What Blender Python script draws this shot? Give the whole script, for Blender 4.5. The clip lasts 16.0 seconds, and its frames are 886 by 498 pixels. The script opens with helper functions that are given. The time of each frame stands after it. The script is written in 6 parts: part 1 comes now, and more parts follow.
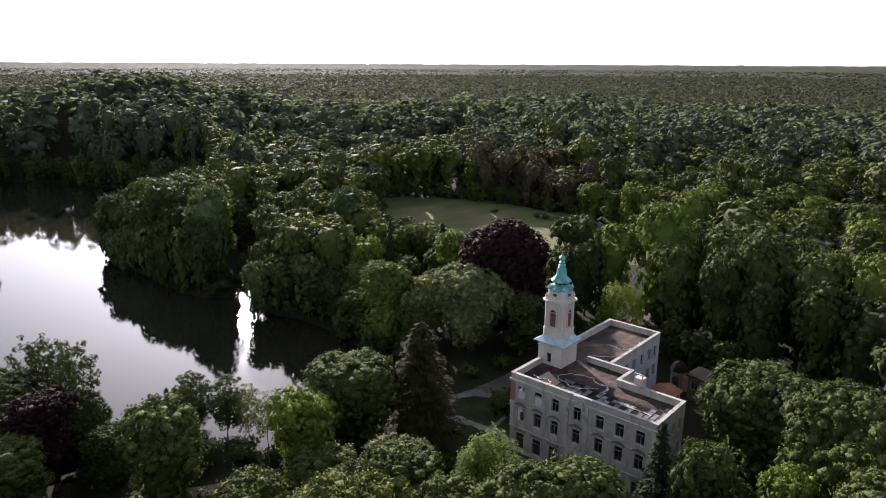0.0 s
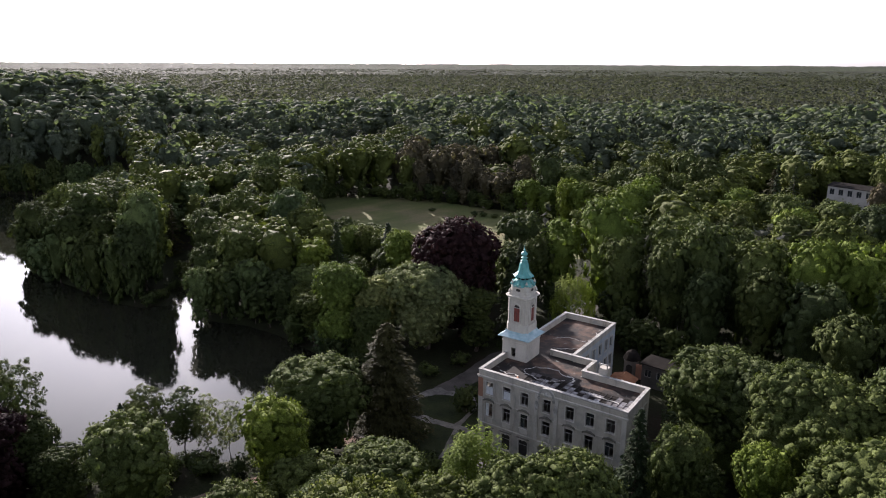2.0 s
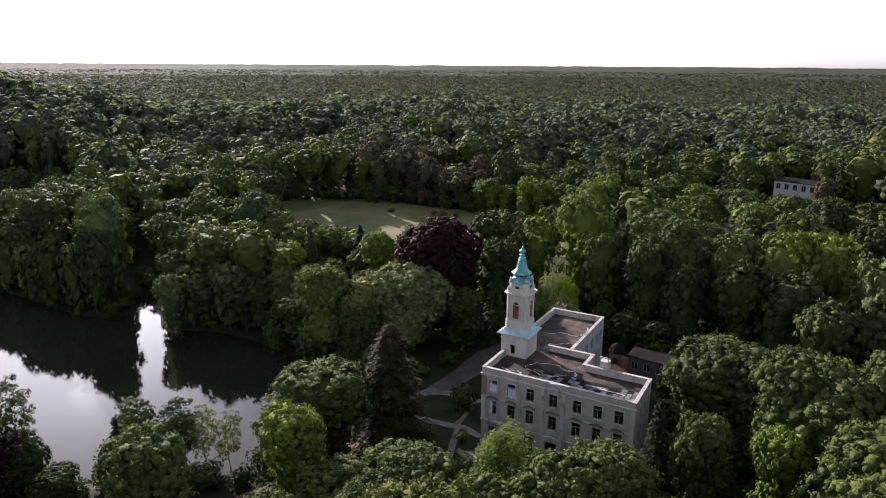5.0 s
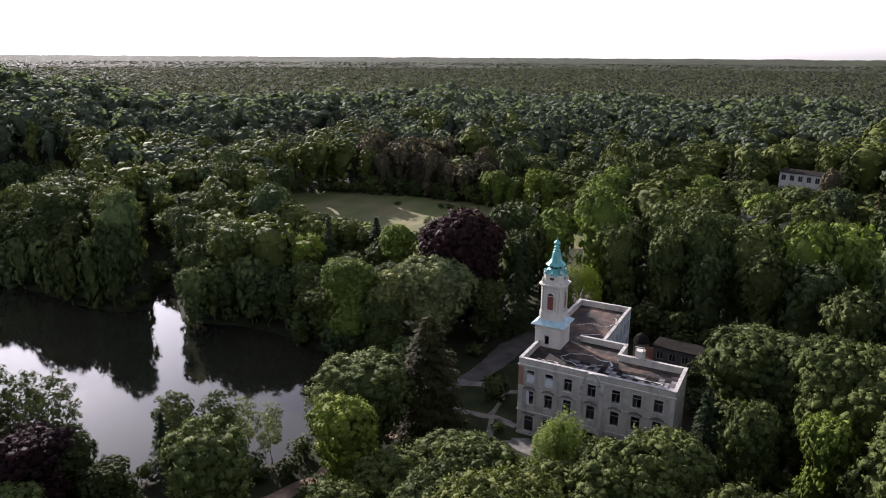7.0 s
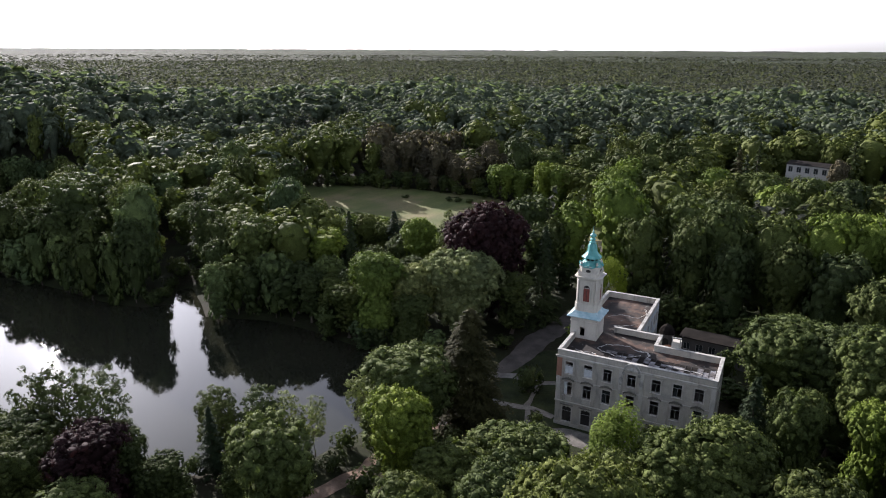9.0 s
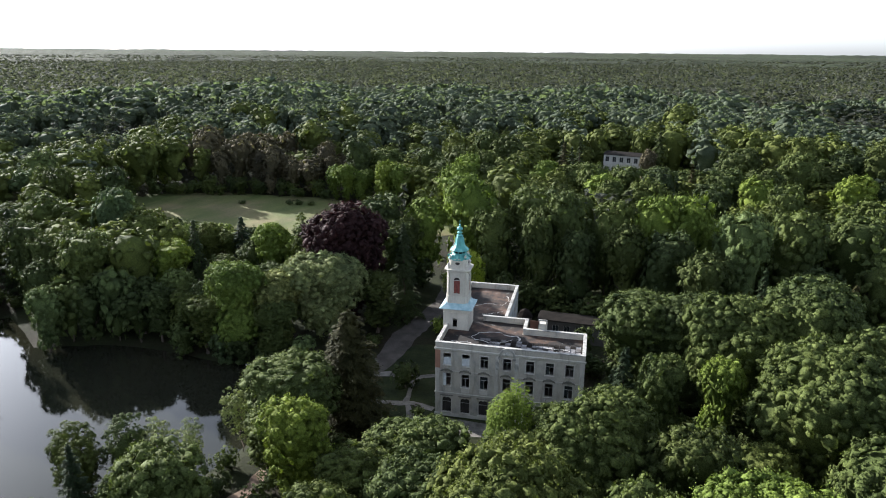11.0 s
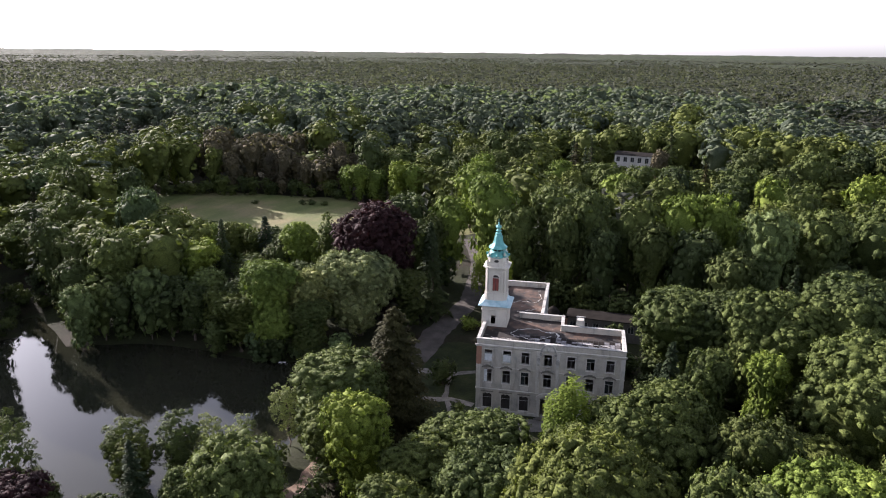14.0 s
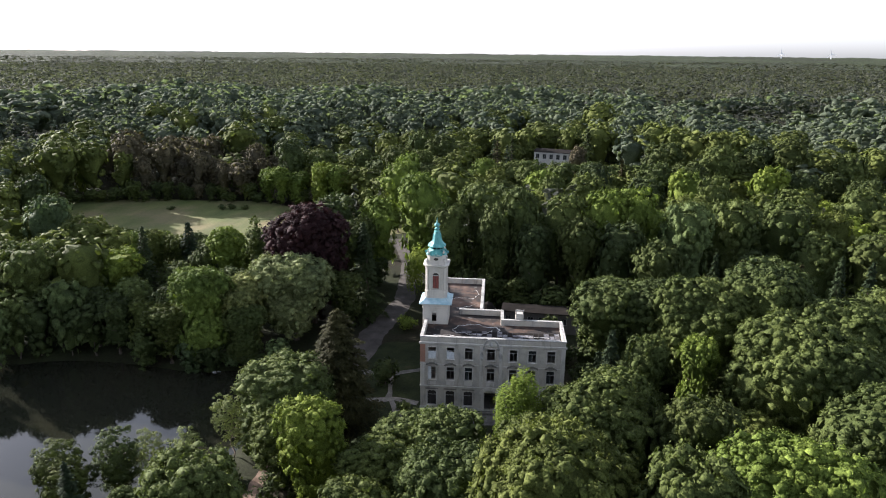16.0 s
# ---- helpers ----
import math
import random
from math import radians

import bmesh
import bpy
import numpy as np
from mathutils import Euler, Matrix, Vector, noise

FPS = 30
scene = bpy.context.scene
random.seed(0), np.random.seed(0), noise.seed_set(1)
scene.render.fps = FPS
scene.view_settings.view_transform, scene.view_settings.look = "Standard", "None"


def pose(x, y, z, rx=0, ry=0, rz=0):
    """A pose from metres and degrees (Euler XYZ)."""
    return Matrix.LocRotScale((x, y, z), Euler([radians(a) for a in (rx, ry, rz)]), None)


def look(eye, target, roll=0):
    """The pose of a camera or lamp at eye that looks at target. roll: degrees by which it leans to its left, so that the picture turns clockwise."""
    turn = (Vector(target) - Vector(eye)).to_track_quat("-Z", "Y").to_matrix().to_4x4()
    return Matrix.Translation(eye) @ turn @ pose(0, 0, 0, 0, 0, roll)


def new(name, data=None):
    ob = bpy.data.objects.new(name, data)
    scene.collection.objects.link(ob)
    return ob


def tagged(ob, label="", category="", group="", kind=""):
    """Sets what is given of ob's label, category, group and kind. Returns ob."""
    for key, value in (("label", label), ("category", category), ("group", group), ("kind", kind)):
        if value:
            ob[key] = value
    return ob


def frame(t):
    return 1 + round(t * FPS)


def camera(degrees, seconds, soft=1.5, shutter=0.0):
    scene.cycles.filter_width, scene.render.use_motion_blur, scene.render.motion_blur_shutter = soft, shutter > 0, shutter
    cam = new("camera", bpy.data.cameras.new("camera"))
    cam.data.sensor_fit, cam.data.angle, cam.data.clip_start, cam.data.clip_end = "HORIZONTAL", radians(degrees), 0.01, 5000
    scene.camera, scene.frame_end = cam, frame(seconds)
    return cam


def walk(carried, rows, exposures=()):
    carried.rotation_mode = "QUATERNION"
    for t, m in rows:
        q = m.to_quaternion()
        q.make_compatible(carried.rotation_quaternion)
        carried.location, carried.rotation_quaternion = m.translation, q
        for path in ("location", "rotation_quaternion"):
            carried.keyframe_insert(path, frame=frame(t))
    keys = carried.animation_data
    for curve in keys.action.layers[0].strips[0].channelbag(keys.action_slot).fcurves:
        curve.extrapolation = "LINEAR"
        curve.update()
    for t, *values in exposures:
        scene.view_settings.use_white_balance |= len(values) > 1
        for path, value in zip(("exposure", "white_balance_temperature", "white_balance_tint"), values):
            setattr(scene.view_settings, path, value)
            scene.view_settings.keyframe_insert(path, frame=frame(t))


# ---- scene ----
cam = camera(65.9, 16.0, soft=1.05)
PATH = [
    (0, (68.156, -70.33, 59.517), (66.67, -69.101, 58.991), 0.3),
    (0.5, (66.91, -71.662, 59.423), (65.449, -70.402, 58.897), 0.2),
    (1, (65.72, -72.778, 59.353), (64.261, -71.514, 58.827), 0.2),
    (1.5, (64.612, -73.743, 59.266), (63.185, -72.443, 58.74), 0.3),
    (2, (63.573, -74.66, 59.17), (62.238, -73.266, 58.644), 0.3),
    (2.5, (62.416, -75.679, 59.109), (61.148, -74.224, 58.584), 0.4),
    (3, (61.28, -76.743, 59.083), (60.013, -75.287, 58.558), 0.4),
    (3.5, (60.01, -77.851, 59.061), (58.743, -76.395, 58.537), 0.4),
    (5.8, (53.547, -83.105, 58.742), (52.382, -81.565, 58.219), 0.4),
    (6, (52.978, -83.647, 58.753), (51.813, -82.108, 58.23), 0.4),
    (6.5, (51.548, -85.068, 58.84), (50.383, -83.529, 58.317), 0.4),
    (7, (50.113, -86.52, 58.958), (48.952, -84.984, 58.414), 0.4),
    (7.5, (48.624, -87.953, 59.083), (47.467, -86.422, 58.519), 0.4),
    (8, (47.125, -89.387, 59.162), (45.969, -87.856, 58.598), 0.4),
    (8.5, (45.619, -90.756, 59.213), (44.463, -89.224, 58.649), 0.4),
    (9, (44.134, -91.934, 59.164), (43.004, -90.383, 58.601), 0.3),
    (9.5, (42.609, -92.84, 59.059), (41.618, -91.197, 58.496), 0.4),
    (10, (40.931, -93.672, 58.924), (40.122, -91.932, 58.362), 0.4),
    (10.2, (40.333, -94.03, 58.914), (39.589, -92.261, 58.352), 0.3),
    (12.5, (34.111, -98.034, 58.686), (33.44, -96.234, 58.129), 0.6),
    (13, (32.978, -98.724, 58.687), (32.308, -96.924, 58.13), 0.6),
    (13.5, (31.938, -99.345, 58.682), (31.267, -97.544, 58.125), 0.6),
    (14, (30.995, -99.891, 58.709), (30.325, -98.09, 58.153), 0.6),
    (14.5, (30.084, -100.411, 58.73), (29.413, -98.611, 58.174), 0.6),
    (15, (29.213, -100.889, 58.722), (28.541, -99.089, 58.166), 0.6),
    (15.5, (28.407, -101.186, 58.635), (27.817, -99.357, 58.081), 0.6),
    (16, (27.331, -101.451, 58.546), (26.895, -99.579, 57.993), 0.6),
]
walk(cam, [(t, look(eye, target, roll)) for t, eye, target, roll in PATH],
     [(0, 1.26, 5900, 22), (3.5, 1.26, 5900, 22), (7, 1.31, 5850, 24), (8.5, 1.41, 5850, 23), (9, 1.38, 5750, 18), (9.4, 1.34, 5500, 4), (10, 1.48, 5500, 4), (12.5, 1.78, 5850, 23), (14.5, 1.76, 5850, 22), (16, 1.71, 5750, 16)])

# ---------------------------------------------------------------- light
SUN_AZ, SUN_EL = 157.8, 20.0
world = bpy.data.worlds.new("sky")
scene.world = world
world.use_nodes = True
wn = world.node_tree
bg = wn.nodes["Background"]
sky = wn.nodes.new("ShaderNodeTexSky")
sky.sky_type = "NISHITA"
sky.sun_disc = False
sky.sun_elevation = radians(SUN_EL)
sky.sun_rotation = radians(90 - SUN_AZ)
sky.air_density, sky.dust_density, sky.ozone_density = 1.0, 1.2, 1.0
haze = wn.nodes.new("ShaderNodeHueSaturation")
haze.inputs["Saturation"].default_value = 0.34
wn.links.new(sky.outputs[0], haze.inputs["Color"])
wn.links.new(haze.outputs[0], bg.inputs[0])
bg.inputs[1].default_value = 0.1
sun_data = bpy.data.lights.new("sun", "SUN")
sun_data.energy, sun_data.angle, sun_data.color = 5.0, radians(0.6), (1.0, 0.90, 0.76)
sun = new("sun", sun_data)
sun_way = Vector((math.cos(radians(SUN_AZ)) * math.cos(radians(SUN_EL)), math.sin(radians(SUN_AZ)) * math.cos(radians(SUN_EL)), math.sin(radians(SUN_EL))))
sun.matrix_world = look(sun_way * 300, (0, 0, 0))

# ---------------------------------------------------------------- materials


class Mat:
    """A small builder of node materials."""

    def __init__(self, name, rough=0.8, metal=0.0, spec=0.3):
        self.m = bpy.data.materials.new(name)
        self.m.use_nodes = True
        self.t = self.m.node_tree
        self.b = self.t.nodes["Principled BSDF"]
        self.b.inputs["Roughness"].default_value = rough
        self.b.inputs["Metallic"].default_value = metal
        self.b.inputs["Specular IOR Level"].default_value = spec
        self.geo = self.t.nodes.new("ShaderNodeNewGeometry")

    def link(self, a, b):
        self.t.links.new(a, b)

    def noise(self, scale, detail=4.0, rough=0.55, stretch=(1, 1, 1)):
        mp = self.t.nodes.new("ShaderNodeMapping")
        mp.inputs["Scale"].default_value = stretch
        self.link(self.geo.outputs["Position"], mp.inputs[0])
        n = self.t.nodes.new("ShaderNodeTexNoise")
        n.inputs["Scale"].default_value, n.inputs["Detail"].default_value, n.inputs["Roughness"].default_value = scale, detail, rough
        self.link(mp.outputs[0], n.inputs["Vector"])
        return n.outputs["Fac"]

    def ramp(self, fac, stops):
        r = self.t.nodes.new("ShaderNodeValToRGB")
        while len(r.color_ramp.elements) < len(stops):
            r.color_ramp.elements.new(0.5)
        for e, (p, c) in zip(r.color_ramp.elements, stops):
            e.position, e.color = p, (*c, 1)
        self.link(fac, r.inputs[0])
        return r.outputs[0]

    def mix(self, fac, a, b, mode="MIX"):
        n = self.t.nodes.new("ShaderNodeMix")
        n.data_type, n.blend_type = "RGBA", mode
        for sock, v in ((n.inputs[0], fac), (n.inputs[6], a), (n.inputs[7], b)):
            if hasattr(v, "links"):
                self.link(v, sock)
            elif isinstance(v, (int, float)):
                sock.default_value = v
            else:
                sock.default_value = (*v, 1)
        return n.outputs[2]

    def colour(self, c):
        if hasattr(c, "links"):
            self.link(c, self.b.inputs["Base Color"])
        else:
            self.b.inputs["Base Color"].default_value = (*c, 1)
        return self

    def bump(self, fac, strength=0.3, dist=0.05):
        n = self.t.nodes.new("ShaderNodeBump")
        n.inputs["Strength"].default_value, n.inputs["Distance"].default_value = strength, dist
        self.link(fac, n.inputs["Height"])
        self.link(n.outputs[0], self.b.inputs["Normal"])
        return self


def foliage(name, dark, light, through_light, shift=0.14, amount=0.13, spec=0.06, rough=0.75, spread=(0.34, 0.74)):
    """Leaves: a base colour that varies leaf by leaf, tree by tree and in patches, and light through the leaf."""
    k = Mat(name, rough, 0, spec)
    info = k.t.nodes.new("ShaderNodeObjectInfo")
    low_, high_ = [tuple(a + (b - a) * f for a, b in zip(dark, light)) for f in spread]
    per_leaf = k.ramp(k.geo.outputs["Random Per Island"], [(0.0, low_), (1.0, high_)])
    patch = k.noise(0.09, 2.0)
    tone = k.ramp(patch, [(0.35, (0.72, 0.74, 0.72)), (0.65, (1.18, 1.14, 1.0))])
    c = k.mix(1.0, per_leaf, tone, "MULTIPLY")
    tree = k.ramp(info.outputs["Random"], [(0.0, (1.0 - shift, 1.0 - shift * 0.8, 1.0)), (0.5, (1, 1, 1)), (1.0, (1.0 + shift, 1.0 + shift * 0.5, 0.9))])
    c = k.mix(1.0, c, tree, "MULTIPLY")
    fine = k.noise(1.1, 4, 0.7)
    c = k.mix(1.0, c, k.ramp(fine, [(0.32, (0.74, 0.76, 0.74)), (0.68, (1.22, 1.2, 1.18))]), "MULTIPLY")
    # fine mottle; its dark spots put shaded gaps between leaves into the colour
    leafy = k.noise(5.6, 3, 0.65)
    c = k.mix(1.0, c, k.ramp(leafy, [(0.36, (0.56, 0.58, 0.56)), (0.5, (0.98, 0.98, 0.98)), (0.64, (1.32, 1.3, 1.25))]), "MULTIPLY")
    k.colour(c)
    k.bump(leafy, 0.6, 0.2)
    tr = k.t.nodes.new("ShaderNodeBsdfTranslucent")
    tc = k.mix(1.0, c, through_light, "MULTIPLY")
    k.link(tc, tr.inputs["Color"])
    mx = k.t.nodes.new("ShaderNodeMixShader")
    mx.inputs[0].default_value = amount
    k.link(k.b.outputs[0], mx.inputs[1])
    k.link(tr.outputs[0], mx.inputs[2])
    k.link(mx.outputs[0], k.t.nodes["Material Output"].inputs["Surface"])
    return k.m


YL = (1.3, 1.45, 0.8)
leaf_mid = foliage("leaf_green", (0.045, 0.060, 0.019), (0.103, 0.128, 0.041), YL, 0.14, 0.16)
leaf_bright = foliage("leaf_bright_green", (0.076, 0.108, 0.020), (0.158, 0.206, 0.044), YL, 0.12, 0.18)
leaf_pale = foliage("leaf_pale_lime", (0.106, 0.126, 0.050), (0.215, 0.240, 0.108), YL, 0.12, 0.2)
# Dark leaves; on undergrowth this colour also carries the shade under crowns.
leaf_dark = foliage("leaf_dark_green", (0.030, 0.042, 0.016), (0.072, 0.092, 0.034), YL)
leaf_grey = foliage("leaf_grey_green", (0.052, 0.076, 0.030), (0.112, 0.146, 0.060), YL, 0.15)
leaf_copper = foliage("leaf_copper_red", (0.016, 0.009, 0.010), (0.040, 0.018, 0.019), (1.3, 0.8, 0.75), 0.1, 0.12)
leaf_birch = foliage("leaf_birch_yellow_green", (0.076, 0.108, 0.014), (0.152, 0.200, 0.030), YL, 0.1, 0.25)
needle_dark = foliage("needle_dark_green", (0.018, 0.030, 0.014), (0.046, 0.062, 0.028), (1.3, 1.4, 0.8), 0.2, 0.1)
needle_brown = foliage("needle_olive_brown", (0.025, 0.026, 0.011), (0.058, 0.055, 0.022), (1.3, 1.3, 0.8), 0.1, 0.1)
# Far leaves and needles: distance haze is put into the paler, greyer colour.
leaf_hazed = foliage("leaf_far_hazed", (0.066, 0.084, 0.062), (0.122, 0.144, 0.106), YL, 0.0, 0.38, 0.05, 0.8, (0.42, 0.62))
needle_hazed = foliage("needle_far_hazed", (0.058, 0.064, 0.060), (0.098, 0.102, 0.092), YL, 0.0, 0.34, 0.05, 0.8, (0.42, 0.62))
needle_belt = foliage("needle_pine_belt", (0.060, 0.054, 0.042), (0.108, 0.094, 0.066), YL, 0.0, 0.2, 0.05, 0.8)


def bark(name, a, b):
    k = Mat(name, 0.9)
    n = k.noise(3.0, 6, 0.6, (1, 1, 0.25))
    return k.colour(k.ramp(n, [(0.3, a), (0.7, b)])).bump(n, 0.6, 0.05).m


bark_brown = bark("bark_brown", (0.05, 0.038, 0.028), (0.14, 0.11, 0.085))
bark_white = bark("bark_birch", (0.10, 0.09, 0.08), (0.55, 0.53, 0.50))

k = Mat("forest_floor", 0.95, 0, 0.1)
a, b2 = k.noise(0.06, 5), k.noise(1.6, 6, 0.7)
c = k.ramp(a, [(0.35, (0.027, 0.021, 0.014)), (0.5, (0.020, 0.022, 0.010)), (0.68, (0.030, 0.036, 0.014))])
c = k.mix(1.0, c, k.ramp(b2, [(0.3, (0.6, 0.6, 0.6)), (0.7, (1.3, 1.3, 1.25))]), "MULTIPLY")
floor_mat = k.colour(c).bump(b2, 0.8, 0.2).m

k = Mat("meadow_grass", 0.9, 0, 0.1)
a, b2 = k.noise(0.05, 4), k.noise(1.2, 6, 0.7, (1, 1, 1))
strip = k.noise(0.16, 2, 0.5, (1, 0.15, 1))
c = k.ramp(a, [(0.36, (0.165, 0.142, 0.072)), (0.52, (0.115, 0.122, 0.047)), (0.7, (0.088, 0.108, 0.034))])
c = k.mix(0.5, c, k.mix(1.0, c, k.ramp(strip, [(0.4, (0.75, 0.8, 0.75)), (0.6, (1.2, 1.15, 1.1))]), "MULTIPLY"))
c = k.mix(1.0, c, k.ramp(b2, [(0.3, (0.75, 0.75, 0.75)), (0.7, (1.2, 1.2, 1.2))]), "MULTIPLY")
meadow_mat = k.colour(c).bump(b2, 0.6, 0.15).m

k = Mat("lawn_grass", 0.9, 0, 0.1)
a, b2 = k.noise(0.25, 4), k.noise(2.5, 6, 0.7)
c = k.ramp(a, [(0.35, (0.014, 0.018, 0.008)), (0.6, (0.028, 0.035, 0.013)), (0.75, (0.052, 0.044, 0.026))])
c = k.mix(1.0, c, k.ramp(b2, [(0.3, (0.7, 0.7, 0.7)), (0.7, (1.25, 1.25, 1.2))]), "MULTIPLY")
lawn_mat = k.colour(c).bump(b2, 0.8, 0.15).m

k = Mat("old_asphalt", 0.9, 0, 0.2)
a, b2 = k.noise(0.35, 5), k.noise(4.0, 6, 0.7)
c = k.ramp(a, [(0.3, (0.052, 0.045, 0.038)), (0.55, (0.082, 0.072, 0.063)), (0.75, (0.118, 0.103, 0.087))])
c = k.mix(1.0, c, k.ramp(b2, [(0.3, (0.75, 0.75, 0.75)), (0.7, (1.2, 1.2, 1.2))]), "MULTIPLY")
road_mat = k.colour(c).bump(b2, 0.4, 0.03).m

k = Mat("sandy_path", 0.95, 0, 0.1)
a, b2 = k.noise(0.5, 5), k.noise(5.0, 6, 0.7)
c = k.ramp(a, [(0.3, (0.11, 0.076, 0.054)), (0.7, (0.24, 0.175, 0.13))])
c = k.mix(1.0, c, k.ramp(b2, [(0.3, (0.8, 0.8, 0.8)), (0.7, (1.15, 1.15, 1.15))]), "MULTIPLY")
sand_mat = k.colour(c).bump(b2, 0.4, 0.03).m

k = Mat("worn_concrete", 0.85, 0, 0.2)
a, b2 = k.noise(0.6, 5), k.noise(6.0, 6, 0.7)
c = k.ramp(a, [(0.3, (0.075, 0.069, 0.060)), (0.7, (0.20, 0.185, 0.163))])
c = k.mix(1.0, c, k.ramp(b2, [(0.3, (0.7, 0.7, 0.7)), (0.7, (1.15, 1.15, 1.15))]), "MULTIPLY")
paving_mat = k.colour(c).bump(b2, 0.4, 0.03).m

k = Mat("lake_water", 0.035, 0, 0.5)
k.b.inputs["IOR"].default_value = 1.33
a = k.noise(0.02, 3)
k.colour(k.ramp(a, [(0.35, (0.012, 0.013, 0.009)), (0.7, (0.024, 0.023, 0.014))])).bump(k.noise(2.2, 3, 0.5), 0.11, 0.02)
water_mat = k.m


def plaster(name, base, stain, dark=0.6, rough=0.85, scale=0.35):
    """Weathered render: blotches, rain streaks and fine grain."""
    k = Mat(name, rough, 0, 0.25)
    blotch, streak, grain = k.noise(scale, 5, 0.6), k.noise(0.9, 5, 0.65, (1, 1, 0.22)), k.noise(9.0, 5, 0.65)
    c = k.mix(k.ramp(blotch, [(0.45, (0, 0, 0)), (0.72, (1, 1, 1))]), base, stain)
    c = k.mix(1.0, c, k.ramp(streak, [(0.26, (dark, dark, dark)), (0.46, (0.96, 0.96, 0.96)), (0.8, (1.06, 1.06, 1.06))]), "MULTIPLY")
    c = k.mix(1.0, c, k.ramp(grain, [(0.3, (0.86, 0.86, 0.86)), (0.7, (1.08, 1.08, 1.08))]), "MULTIPLY")
    return k.colour(c).bump(grain, 0.35, 0.02).m


# Hood stucco: dirt and the hoods' shadow together in one dark colour.
hood_mat = plaster("dirty_shaded_stucco", (0.19, 0.175, 0.15), (0.14, 0.13, 0.11), 0.55)
wall_mat = plaster("grey_plaster", (0.45, 0.41, 0.345), (0.30, 0.295, 0.265), 0.48, scale=0.5)
trim_mat = plaster("pale_stucco", (0.52, 0.49, 0.43), (0.36, 0.33, 0.28), 0.5)
tower_mat = plaster("cream_plaster", (0.52, 0.485, 0.42), (0.42, 0.39, 0.335), 0.75)
cap_mat = plaster("bleached_coping", (0.42, 0.405, 0.37), (0.17, 0.16, 0.145), 0.45, scale=1.3)
# Wing plaster: the bluish tint of its shaded side is put into the colour.
shade_blue_mat = plaster("plaster_shade_blue", (0.36, 0.39, 0.42), (0.46, 0.46, 0.44), 0.6)
brick_mat = plaster("bare_brick", (0.34, 0.18, 0.12), (0.26, 0.15, 0.11), 0.7)
# Outbuilding wall: the shade of the trees is put into this dark colour.
tree_shade_mat = plaster("plaster_tree_shade", (0.115, 0.105, 0.095), (0.075, 0.07, 0.062), 0.6)
inner_mat = plaster("bare_inner_wall", (0.20, 0.18, 0.16), (0.14, 0.13, 0.12), 0.6)
far_wall_mat = plaster("far_house_wall", (0.44, 0.42, 0.38), (0.34, 0.325, 0.30), 0.7)

k = Mat("patina_copper", 0.55, 0.0, 0.4)
a, b2, d = k.noise(0.9, 5), k.noise(3.5, 5, 0.6, (1, 1, 0.2)), k.noise(14.0, 4)
c = k.ramp(a, [(0.3, (0.055, 0.20, 0.19)), (0.55, (0.10, 0.32, 0.30)), (0.75, (0.22, 0.44, 0.40))])
c = k.mix(k.ramp(b2, [(0.24, (1, 1, 1)), (0.38, (0, 0, 0))]), c, (0.05, 0.075, 0.065))
copper_mat = k.colour(c).bump(d, 0.2, 0.01).m

k = Mat("pale_zinc_skirt", 0.5, 0.0, 0.4)
a, b2 = k.noise(0.8, 5), k.noise(3.5, 5, 0.6)
copper_pale = k.colour(k.ramp(a, [(0.3, (0.20, 0.33, 0.36)), (0.6, (0.38, 0.50, 0.53)), (0.75, (0.55, 0.60, 0.60))])).bump(b2, 0.2, 0.02).m

k = Mat("tar_roof", 0.9, 0, 0.25)
a, b2, d = k.noise(0.22, 6, 0.65), k.noise(0.9, 5, 0.6), k.noise(6.0, 5)
c = k.ramp(a, [(0.34, (0.014, 0.012, 0.011)), (0.48, (0.026, 0.021, 0.018)), (0.58, (0.078, 0.048, 0.034)), (0.74, (0.15, 0.105, 0.08))])
c = k.mix(k.ramp(b2, [(0.62, (0, 0, 0)), (0.72, (1, 1, 1))]), c, (0.19, 0.195, 0.18))
tar_mat = k.colour(c).bump(d, 0.4, 0.03).m

k = Mat("weathered_roof_sheet", 0.7, 0, 0.3)
a, d = k.noise(0.75, 6, 0.7), k.noise(8.0, 5)
info = k.t.nodes.new("ShaderNodeObjectInfo")
c = k.ramp(a, [(0.34, (0.05, 0.043, 0.04)), (0.46, (0.12, 0.112, 0.112)), (0.58, (0.20, 0.20, 0.21)), (0.68, (0.5, 0.5, 0.5))])
c = k.mix(1.0, c, k.ramp(info.outputs["Random"], [(0.0, (0.55, 0.52, 0.5)), (1.0, (1.15, 1.15, 1.15))]), "MULTIPLY")
sheet_mat = k.colour(c).bump(d, 0.3, 0.02).m

k = Mat("flaked_white_felt", 0.85)
a = k.noise(3.0, 5, 0.7)
flake_mat = k.colour(k.ramp(a, [(0.3, (0.22, 0.20, 0.18)), (0.6, (0.55, 0.53, 0.49))])).bump(a, 0.5, 0.03).m

k = Mat("red_brown_shutter", 0.7)
a = k.noise(5.0, 4, 0.6, (1, 1, 0.2))
shutter_mat = k.colour(k.ramp(a, [(0.3, (0.11, 0.028, 0.022)), (0.7, (0.22, 0.065, 0.05))])).m
k = Mat("white_window_paint", 0.6)
a = k.noise(6.0, 4)
frame_mat = k.colour(k.ramp(a, [(0.3, (0.22, 0.21, 0.19)), (0.7, (0.50, 0.49, 0.46))])).m
k = Mat("weathered_white_board", 0.8)
a = k.noise(2.0, 4)
board_mat = k.colour(k.ramp(a, [(0.3, (0.50, 0.52, 0.53)), (0.7, (0.72, 0.73, 0.73))])).m
# Dark boards, and sheets coloured like the shade inside openings.
k = Mat("dark_board_and_void", 0.85)
